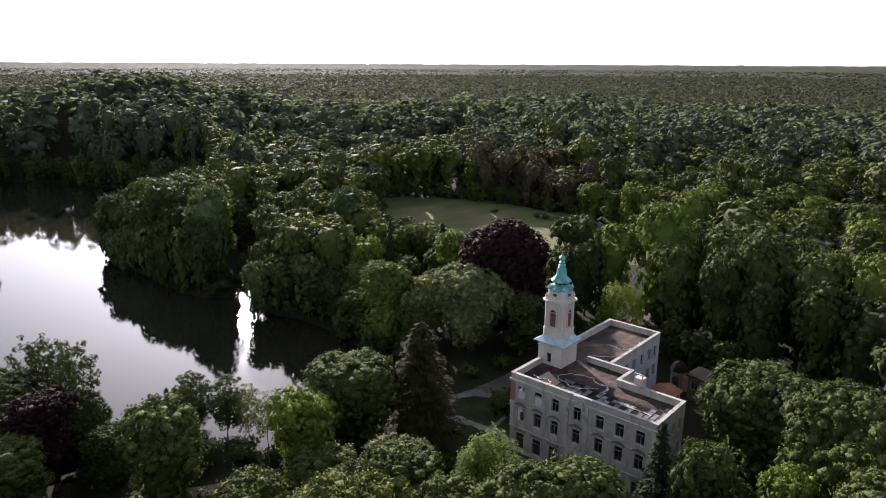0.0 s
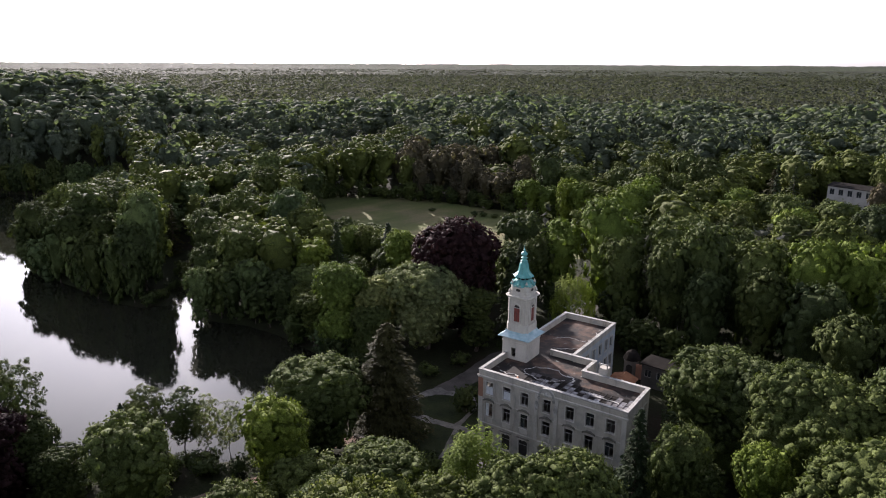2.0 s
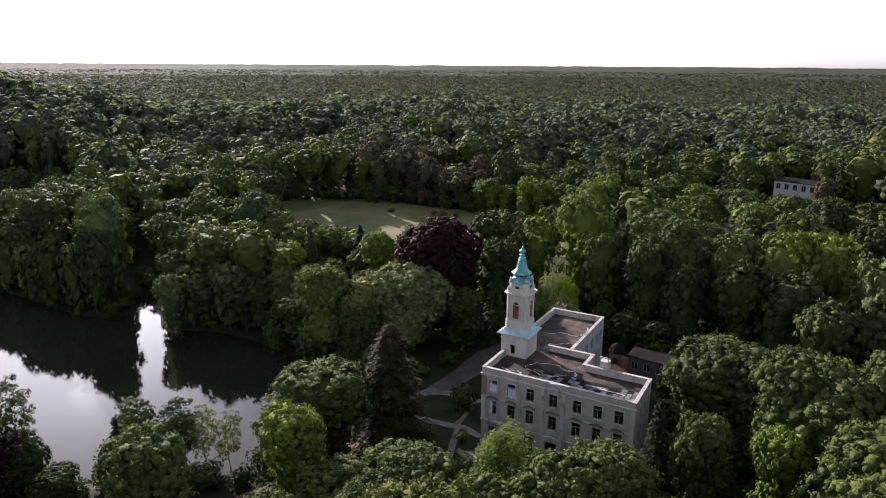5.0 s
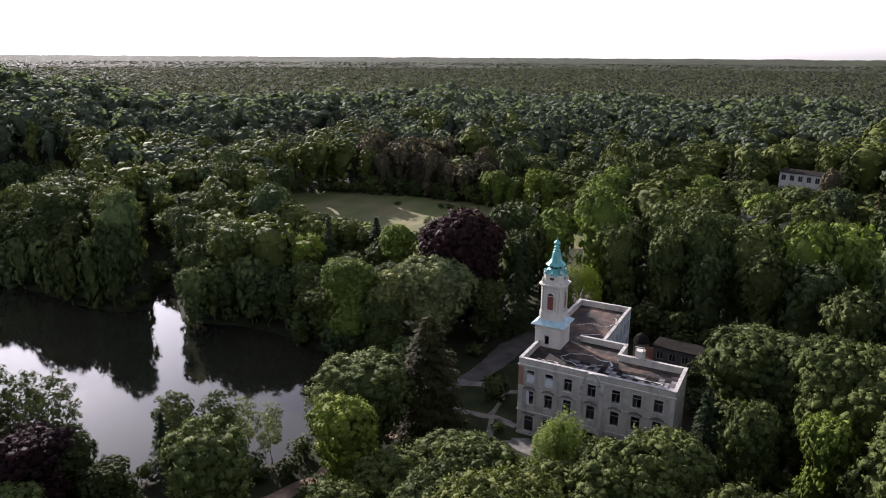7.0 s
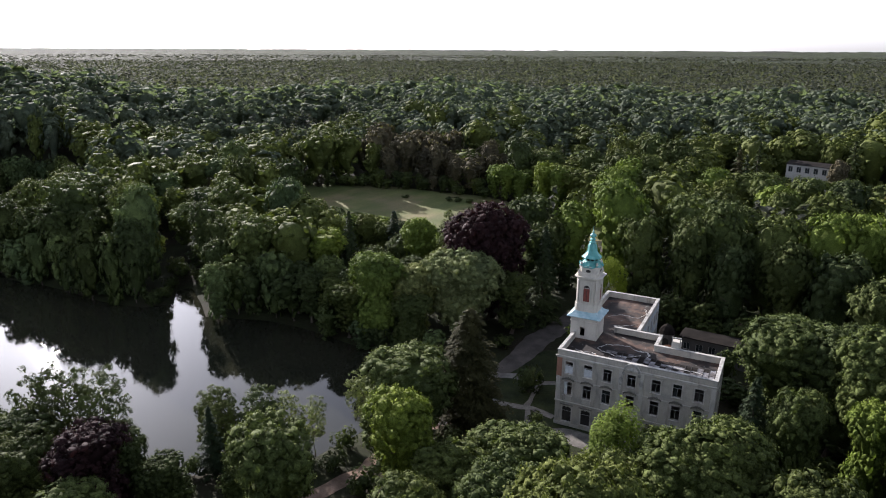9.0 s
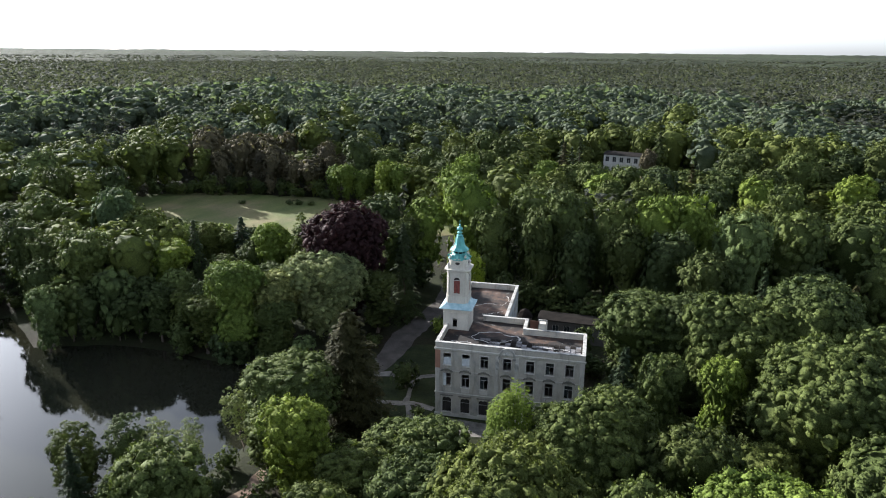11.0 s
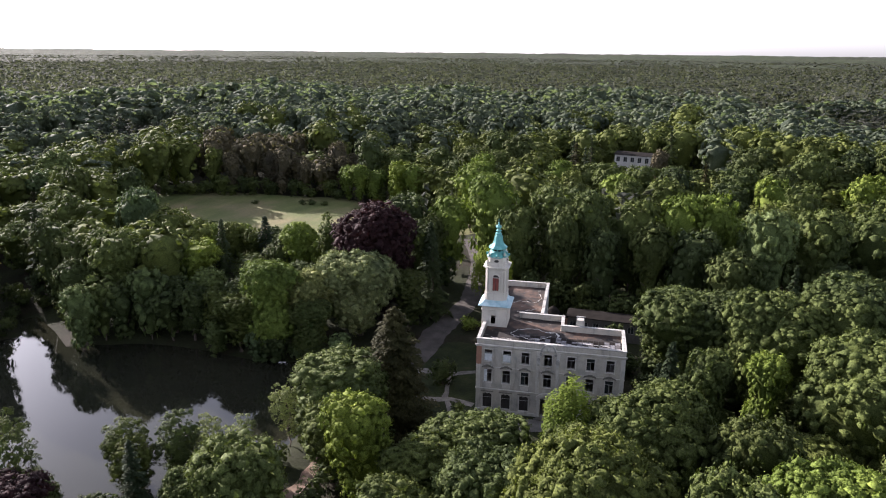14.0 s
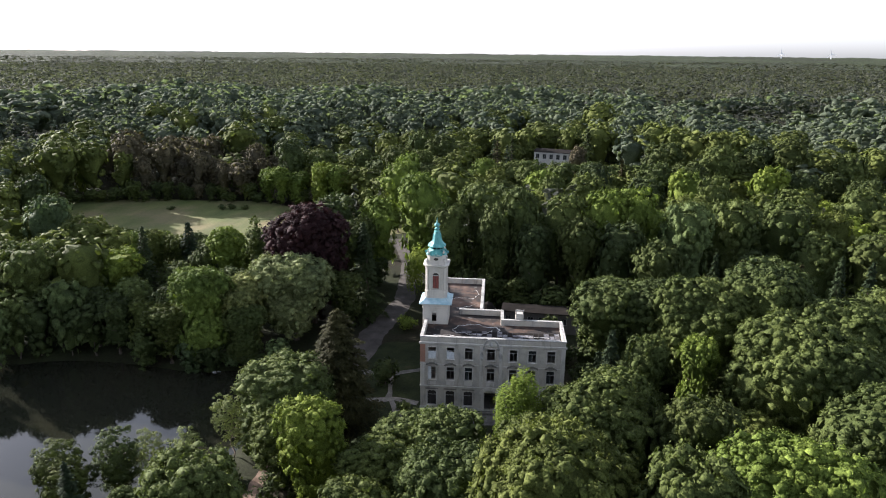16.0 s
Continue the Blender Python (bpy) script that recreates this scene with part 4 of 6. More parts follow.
def leaf_quads(rg, P, N, size, aspect=0.62, T=None, fold=0.22):
    """Folded rhombic leaf sprays: corner coordinates (n * 4, 3) and faces (n, 4)."""
    n = len(P)
    N = unit(N)
    if T is None:
        T = rg.normal(size=(n, 3))
    T = unit(T - N * np.sum(T * N, -1, keepdims=True))
    B = np.cross(N, T)
    s = (np.asarray(size) * rg.uniform(0.65, 1.35, n))[:, None]
    co = np.stack([P + T * s, P + B * s * aspect - N * s * fold, P - T * s, P - B * s * aspect - N * s * fold], 1).reshape(-1, 3)
    return co, np.arange(n * 4).reshape(n, 4)


def broad_points(rg, n, H, R, low=0.16, lobes=26, puff=0.42, puffs=26, lobe=(0.24, 0.42), spread=0.68, inner=0.14, rim=0.74):
    """Leaf places, normals and size factors of a broad crown: lobes, each a cluster of rounded puffs of leaves."""
    cz, az = H * (1 + low) / 2, H * (1 - low) / 2
    u = unit(rg.normal(size=(lobes * 4, 3)) * (1, 1, 0.9))
    u[:3] = unit(np.array(((0.1, 0.0, 1.0), (0.5, 0.3, 0.8), (-0.4, 0.4, 0.8))))
    u = u[u[:, 2] > (-0.92 if low < 0.12 else -0.62)][:lobes]
    flare = (1 - np.abs(u[:, 2]) ** 2.8) ** (1 / 2.8) / np.sqrt(np.maximum(1 - u[:, 2] ** 2, 0.02))
    u = u * np.stack([flare, flare, np.ones(len(u))], 1) * np.where(u[:, 2:3] < -0.3, (0.78, 0.78, 1), (1, 1, 1))
    c = np.array((0, 0, cz)) + u * np.array((R, R, az)) * spread * rg.uniform(rim, 1.08, (len(u), 1))
    r = R * rg.uniform(lobe[0], lobe[1], len(u))
    P, N, S, M = [], [], [], []
    share = r ** 2 / np.sum(r ** 2)
    outer = n * (1 - inner)
    for ci, ri, ui, sh in zip(c, r, u, share):
        k = max(6, int(outer * sh))
        m = max(5, int(puffs * (ri / (0.33 * R)) ** 2))
        v = unit(rg.normal(size=(m * 5, 3)))
        v = v[(v @ ui + 0.45 * v[:, 2]) > -0.35][:m]
        pc = ci + v * (ri * rg.uniform(0.84, 1.10, (len(v), 1))) * (1, 1, 0.85)
        pr = puff * rg.uniform(0.7, 1.4, len(v))
        pick = rg.integers(0, len(v), k)
        o = unit(rg.normal(size=(k, 3)) * 0.8 + v[pick] * 0.9 + UP * 0.35)
        P.append(pc[pick] + o * (pr[pick] * rg.uniform(0.75, 1.1, k))[:, None])
        N.append(o * 0.9 + v[pick] * 0.45 + ui * 0.3 + rg.normal(size=(k, 3)) * 0.24)
        S.append(np.ones(k))
        M.append(unit(o * 0.5 + v[pick] * 0.6 + ui * 0.45 + rg.normal(size=(k, 3)) * 0.10))
    k = int(n * inner)
    w = unit(rg.normal(size=(k, 3)))
    P.append(np.array((0, 0, cz)) + w * np.array((R, R, az)) * (rg.uniform(0.25, 0.72, k))[:, None])
    N.append(w + rg.normal(size=(k, 3)) * 0.5)
    S.append(np.full(k, 2.1))
    M.append(w)
    P, N, S, M = np.concatenate(P), np.concatenate(N), np.concatenate(S), np.concatenate(M)
    P[:, 2] = np.clip(P[:, 2], max(0.15, H * low * 0.6), H)
    return P, N, S, M


def crown_base(th, a, H, R, low):
    """A point of the smooth form that a crown fills: a round dome above, drawn in below."""
    rise = np.mean(R) * 0.95
    cz = H - rise
    s = np.sin(th) ** 0.95 * np.where(th > math.pi / 2, 1 - 0.34 * np.cos(th) ** 2, 1.0)
    z = cz + np.cos(th) * np.where(th > math.pi / 2, cz - low * H, rise)
    return np.stack([R * s * np.cos(a), R * s * np.sin(a), z * np.ones_like(a)], -1)


def domes(P, C, r, h):
    """Height over P of overlapping round domes set at C."""
    out = np.zeros(len(P))
    for c, ri, hi in zip(C, r, h):
        d2 = np.sum((P - c) ** 2, -1) / (ri * ri)
        out = np.maximum(out, hi * np.sqrt(np.maximum(0, 1 - d2)))
    return out


def crown_hull(rg, H, R, low, rows, cols, lobes, lobe, jitter, cut=0.86):
    """The closed inner mass of a crown, its boughs as large domes."""
    i, k = np.meshgrid(np.arange(rows + 1), np.arange(cols), indexing="ij")
    th = (math.pi * (0.02 + cut * i / rows)).ravel()
    a = (2 * math.pi * (k + 0.5 * (i % 2)) / cols).ravel()
    lh = lobe * 0.85
    lean = 1 + 0.14 * np.sin(a + rg.uniform(0, 6.28)) + 0.12 * np.sin(2 * a + rg.uniform(0, 6.28))
    B = crown_base(th, a, H - lh * 0.8, (R - lh) * lean, low)
    n = unit(np.stack([np.sin(th) * np.cos(a), np.sin(th) * np.sin(a), np.cos(th) * 0.8 + 0.12], -1))
    lt = np.arccos(rg.uniform(-0.75, 1.0, lobes))
    C = crown_base(lt, rg.uniform(0, 6.28, lobes), H - lh * 0.8, R - lh, low)
    C[0] = (rg.uniform(-0.15, 0.15) * R, rg.uniform(-0.15, 0.15) * R, H - lh * 0.9)
    P = B + n * domes(B, C, lobe * rg.uniform(0.65, 1.35, lobes), lh * rg.uniform(0.3, 1.45, lobes))[:, None]
    P = P + rg.normal(size=P.shape) * jitter
    P[:, 2] = np.clip(P[:, 2], 0.1, H)
    P = np.concatenate([P, [[0, 0, P[:cols, 2].mean() + jitter]]])
    q = []
    for c in range(0, cols, 2):
        q.append((len(P) - 1, c, (c + 1) % cols, (c + 2) % cols))
    q = np.array(q)
    ii, kk = np.meshgrid(np.arange(rows), np.arange(cols), indexing="ij")
    k2 = (kk + 1) % cols
    side = np.stack([ii * cols + kk, (ii + 1) * cols + kk, (ii + 1) * cols + k2, ii * cols + k2], -1).reshape(-1, 4)
    q = np.concatenate([q, side])
    fn = np.cross(P[q[:, 2]] - P[q[:, 0]], P[q[:, 3]] - P[q[:, 1]])
    vn = np.zeros_like(P)
    for c in range(4):
        np.add.at(vn, q[:, c], fn)
    return P, q, unit(vn), fn


def clumps(rg, hull, count, radius, rings, cols=6, flat=0.72):
    """Rounded clumps of foliage set over a crown's mass: corners, faces, normals, and their centres, axes and radii."""
    P, q, vn, fn = hull
    area = np.linalg.norm(fn, axis=-1) * (0.4 + 0.6 * np.clip(unit(fn)[:, 2] + 0.6, 0, 1.4))
    f = rg.choice(len(q), count, p=area / area.sum())
    w = rg.dirichlet((1, 1, 1, 1), count)
    c = np.einsum("nc,ncd->nd", w, P[q[f]])
    m = unit(np.einsum("nc,ncd->nd", w, vn[q[f]]))
    ax = unit(m + UP * 0.45 + rg.normal(size=m.shape) * 0.22)
    r = radius * rg.uniform(0.55, 1.4, count)
    c = c + m * (r * rg.uniform(-0.4, 0.7, count))[:, None]
    t1 = unit(np.cross(ax, rg.normal(size=ax.shape)))
    t2 = np.cross(ax, t1)
    co, nv = [c + ax * (r * flat * rg.uniform(0.85, 1.1, count))[:, None]], [ax]
    for i in range(rings):
        th = math.pi * (0.60 if rings > 1 else 0.46) * (i + 1) / rings
        for k in range(cols):
            a = 2 * math.pi * (k + 0.5 * (i % 2)) / cols
            d = t1 * (math.sin(th) * math.cos(a)) + t2 * (math.sin(th) * math.sin(a)) + ax * (math.cos(th) * flat)
            co.append(c + d * (r * rg.uniform(0.62, 1.36, count))[:, None])
            nv.append(unit(d + ax * 0.1))
    n = 1 + rings * cols
    co, nv = np.stack(co, 1).reshape(-1, 3), np.stack(nv, 1).reshape(-1, 3)
    face = [(0, 1 + k, 1 + (k + 1) % cols, 1 + (k + 2) % cols) for k in range(0, cols, 2)]
    for i in range(rings - 1):
        a, b = 1 + i * cols, 1 + (i + 1) * cols
        face += [(a + k, b + k, b + (k + 1) % cols, a + (k + 1) % cols) for k in range(cols)]
    q = (np.arange(count)[:, None, None] * n + np.array(face)[None]).reshape(-1, 4)
    nv = unit(nv + rg.normal(size=nv.shape) * 0.34)
    return co, q, nv, c, ax, r


def clump_leaves(rg, made, n, size, aspect, stray=0.25, rough=0.7):
    """Leaf sprays over the clumps of a crown; some stand out of them."""
    c, ax, r = made[3:]
    k = rg.choice(len(c), n, p=r ** 2 / np.sum(r ** 2))
    d = unit(rg.normal(size=(n, 3)) + ax[k] * 0.95)
    p = c[k] + d * (r[k] * (rg.uniform(0.92, 1.12, n) + np.where(rg.random(n) < stray, rg.uniform(0.05, 0.38, n), 0)))[:, None]
    co, q = leaf_quads(rg, p, d + rg.normal(size=(n, 3)) * rough, size, aspect)
    return co, q, np.repeat(unit(d + ax[k] * 0.25 + rg.normal(size=(n, 3)) * 0.38), 4, 0)


def leafy_crown(rg, H, R, low, grid, lobes, lobe, count, puff, rings, n, leaf, aspect=0.66, cut=0.86, inset=1.3, **kw):
    """A whole crown: inner mass, clumps and leaf sprays, as corners, faces and normals."""
    hull = crown_hull(rg, H - puff * 0.5, R - puff * 0.5, low, grid[0], grid[1], lobes, lobe, 0.15, cut)
    made = clumps(rg, hull, count, puff, rings)
    sprays = clump_leaves(rg, made, n, leaf, aspect, **kw)
    mass = hull[0] - hull[2] * puff * inset
    mass[:, 2] = np.maximum(mass[:, 2], 0.1)
    co, q = joined(sprays[:2], made[:2], (mass, hull[1]))
    return co, q, np.concatenate([sprays[2], made[2], hull[2]])


def joined(*pairs):
    base, cos, qs = 0, [], []
    for co, q in pairs:
        cos.append(co)
        qs.append(q + base)
        base += len(co)
    return np.concatenate(cos), np.concatenate(qs)


def conifer_points(rg, H, R, branches, per, droop=0.30, taper=0.85):
    P, N, T = [], [], []
    for i in range(branches):
        f = (i + rg.random()) / branches
        z = H * (0.06 + 0.93 * f)
        L = R * (1 - f) ** taper * rg.uniform(0.52, 1.16) + 0.25
        a = i * 2.39996 + rg.normal() * 0.2
        k = max(3, int(per * (0.3 + L / R)))
        s = np.sqrt(rg.random(k)) * 0.98 + 0.02
        w = rg.normal(size=k) * 0.13 * L
        d, e = np.array((math.cos(a), math.sin(a), 0)), np.array((-math.sin(a), math.cos(a), 0))
        p = d * (L * s)[:, None] + e * w[:, None] + UP * (z + L * (0.12 * s - droop * s * s) - np.abs(rg.normal(size=k)) * 0.18)[:, None]
        P.append(p)
        N.append(UP + d * 0.5 + rg.normal(size=(k, 3)) * 0.35)
        T.append(np.tile(d - UP * 0.35, (k, 1)) + e * rg.normal(size=(k, 1)) * 0.5)
    return np.concatenate(P), np.concatenate(N), np.concatenate(T)


def trunk_mesh(name, seed, H, R, r0, material, limbs=6, straight=False, reach=0.62):
    rg = random.Random(seed)
    bm = bmesh.new()
    top = H * (0.93 if straight else 0.72)
    jx = 0.0 if straight else 0.03 * H
    pts = [(rg.uniform(-jx, jx) * (i > 0), rg.uniform(-jx, jx) * (i > 0), -0.4 + (top + 0.4) * i / 6) for i in range(7)]
    tube(bm, pts, [r0 * 1.35, r0, r0 * 0.86, r0 * 0.72, r0 * 0.55, r0 * 0.36, r0 * 0.12], 7)
    for i in range(limbs):
        z = H * rg.uniform(0.25, 0.62)
        a = i * 2.4 + rg.uniform(-0.4, 0.4)
        L = R * reach * rg.uniform(0.8, 1.2)
        f = (z + 0.4) / (top + 0.4) * 6
        b0 = pts[min(6, int(f))]
        q = [(b0[0] + math.cos(a) * L * s, b0[1] + math.sin(a) * L * s, z + L * (0.75 * s - 0.15 * s * s)) for s in (0, 0.35, 0.7, 1.0)]
        tube(bm, q, [r0 * 0.45, r0 * 0.34, r0 * 0.22, r0 * 0.06], 5)
    return mesh_of(name, bm, material, True)


def crown_mesh(name, co, quads, material, normals=None):
    ob = quad_object(name, co, quads, material, True, normals)
    me = ob.data
    bpy.data.objects.remove(ob)
    return me


PROTO = {}


def proto(key, H, R, trunk, crown):
    PROTO.setdefault(key, []).append((H, R, trunk, crown))


def broad_proto(key, seed, H, R, n, leaf, **kw):
    rg = np.random.default_rng(seed)
    aspect = kw.pop("aspect", 0.62)
    limbs = kw.pop("limbs", 6)
    r0 = kw.pop("r0", 0.034 * H * 0.6)
    wood = kw.pop("wood", bark_brown)
    P, N, S, M = broad_points(rg, n, H, R, **kw)
    co, q = leaf_quads(rg, P, N, leaf * S, aspect)
    rounded = np.repeat(M, 4, 0)
    proto(key, H, R, trunk_mesh("trunk", seed, H, R, r0, wood, limbs), crown_mesh("crown", co, q, leaf_mid, rounded))


def dome_proto(key, seed, H, R, grid, lobes, lobe, count, puff, rings, n, leaf, low=0.06, limbs=6, r0=None, **kw):
    """A dense leafy tree: trunk, limbs, and a crown of boughs and clumps clothed with leaf sprays."""
    rg = np.random.default_rng(seed)
    co, q, nv = leafy_crown(rg, H, R, low, grid, lobes, lobe, count, puff, rings, n, leaf, **kw)
    proto(key, H, R, trunk_mesh("trunk", seed, H, R, r0 or 0.0204 * H, bark_brown, limbs), crown_mesh("crown", co, q, leaf_mid, nv))


def conifer_proto(key, seed, H, R, branches, per, leaf, **kw):
    rg = np.random.default_rng(seed)
    P, N, T = conifer_points(rg, H, R, branches, per, **kw)
    co, q = leaf_quads(rg, P, N, leaf, 0.34, T, 0.12)
    proto(key, H, R, trunk_mesh("trunk", seed, H, R, 0.017 * H, bark_brown, 0, True), crown_mesh("crown", co, q, needle_dark))


def weeping_proto(key, seed, H, R, n, leaf, taper):
    rg = np.random.default_rng(seed)
    P, N, S, M = broad_points(rg, n, H, R, low=0.22, lobes=24, puff=0.3, puffs=16, inner=0.05)
    tier = np.round(P[:, :2] / 0.42) * 0.42
    P[:, :2] = P[:, :2] * 0.45 + tier * 0.55
    P[:, :2] *= (1.12 - taper * np.clip((P[:, 2:3] / H - 0.45) / 0.55, 0, 1) ** 1.3)
    P[:, 2] -= rg.random(len(P)) ** 1.4 * 2.8
    P[:, 2] = np.maximum(P[:, 2], 0.8)
    T = np.tile(-UP, (len(P), 1)) + rg.normal(size=P.shape) * 0.3
    N = P - np.array((0, 0, H * 0.4)) + rg.normal(size=P.shape) * 1.5
    co, q = leaf_quads(rg, P, N, leaf, 0.42, T, 0.15)
    proto(key, H, R, trunk_mesh("trunk", seed, H, R, 0.2, bark_white, 6), crown_mesh("crown", co, q, leaf_birch))


for s in range(6):
    dome_proto("near", 11 + s, 18, 6.2, (14, 18), 16, 3.2, 640, 0.56, 1, 7600, 0.145)
for s in range(4):
    dome_proto("slim", 171 + s, 18, 4.4, (14, 16), 15, 2.3, 440, 0.52, 1, 5200, 0.145, stray=0.35)
for s in range(4):
    dome_proto("lime", 31 + s, 18, 6.0, (14, 18), 20, 3.0, 660, 0.54, 1, 7600, 0.145)
for s in range(3):
    dome_proto("big", 25 + s, 22, 8.6, (18, 24), 30, 3.4, 1150, 0.58, 1, 12500, 0.145)
for s in range(2):
    broad_proto("airy", 41 + s, 12, 2.6, 7000, 0.085, lobes=80, puffs=6, puff=0.24, low=0.10, spread=0.74, lobe=(0.10, 0.17), limbs=14, r0=0.10, inner=0.06)
for s in range(2):
    broad_proto("alder", 51 + s, 13, 3.2, 10500, 0.115, lobes=70, puffs=8, puff=0.34, low=0.03, lobe=(0.13, 0.23), limbs=10, r0=0.15, inner=0.08)
for s in range(2):
    broad_proto("pinelike", 61 + s, 19, 3.8, 12000, 0.11, lobes=90, puffs=8, puff=0.34, low=0.14, lobe=(0.11, 0.20), spread=0.76, limbs=12, r0=0.18, inner=0.05)
broad_proto("column", 71, 20, 3.4, 4600, 0.24, lobes=44, puffs=14, puff=0.45, low=0.02, lobe=(0.22, 0.36))
dome_proto("copper", 75, 26, 9.0, (18, 24), 60, 1.7, 1000, 0.66, 1, 8000, 0.20, low=0.02)
for s in range(3):
    conifer_proto("spruce", 81 + s, 20, 3.9, 130, 44, 0.40, droop=0.36)
conifer_proto("fir", 87, 20, 5.6, 190, 110, 0.32, droop=0.26, taper=0.56)
weeping_proto("birch", 91, 18, 4.4, 6200, 0.22, 0.55)
weeping_proto("willow", 92, 18, 4.6, 6800, 0.24, 0.2)
for s in range(4):
    broad_proto("shrub", 95 + s, 3.2, 2.4, 520, 0.22, lobes=14, puffs=8, puff=0.34, low=-0.04, limbs=3, r0=0.06)
for s in range(8):
    dome_proto("mid", 111 + s, 20, 6.6, (10, 14), 17, 3.1, 230, 0.80, 1, 2300, 0.215, limbs=4, stray=0.4)
for s in range(4):
    dome_proto("bank", 131 + s, 10, 4.0, (7, 10), 11, 1.9, 90, 0.66, 1, 450, 0.19, low=-0.06, limbs=3, r0=0.14)
for s in range(2):
    conifer_proto("midspruce", 121 + s, 20, 3.6, 60, 16, 0.75)


TREES = []
KINDS = {"near": "deciduous_tree", "slim": "deciduous_tree", "big": "deciduous_tree", "mid": "deciduous_tree", "lime": "lime_tree", "airy": "young_tree", "alder": "alder_tree", "pinelike": "bankside_tree", "column": "columnar_tree",
         "copper": "copper_beech", "spruce": "spruce_tree", "fir": "spruce_tree", "midspruce": "spruce_tree", "birch": "birch_tree", "willow": "willow_tree", "shrub": "shrub", "bank": "bank_tree"}


def tree(key, x, y, top, R, mat, label, seed=None, group=""):
    """A tree with its foot on the ground at x, y, its top at the height top and a crown of radius R."""
    rg = random.Random(seed if seed is not None else int(x * 131 + y * 17))
    if key in ("near", "lime"):
        R *= 1.12 if key == "lime" else 1.02
        key = "big" if R > 7.4 else "slim" if R < 5.0 and top - gz(x, y) > 11 else key
    H0, R0, trunk, crown = PROTO[key][rg.randrange(len(PROTO[key]))]
    z = gz(x, y)
    root = new(KINDS[key])
    root.matrix_world = pose(x, y, z, 0, 0, rg.uniform(0, 360)) @ Matrix.Diagonal((R / R0, R / R0, (top - z) / H0, 1))
    tagged(root, label, "shrub" if key == "shrub" else "tree", group)
    for nm, me in (("trunk", trunk), ("crown", crown)):
        o = new(nm, me)
        o.parent = root
        if nm == "crown":
            o.material_slots[0].link = "OBJECT"
            o.material_slots[0].material = mat
    TREES.append((x, y, R))
    return root


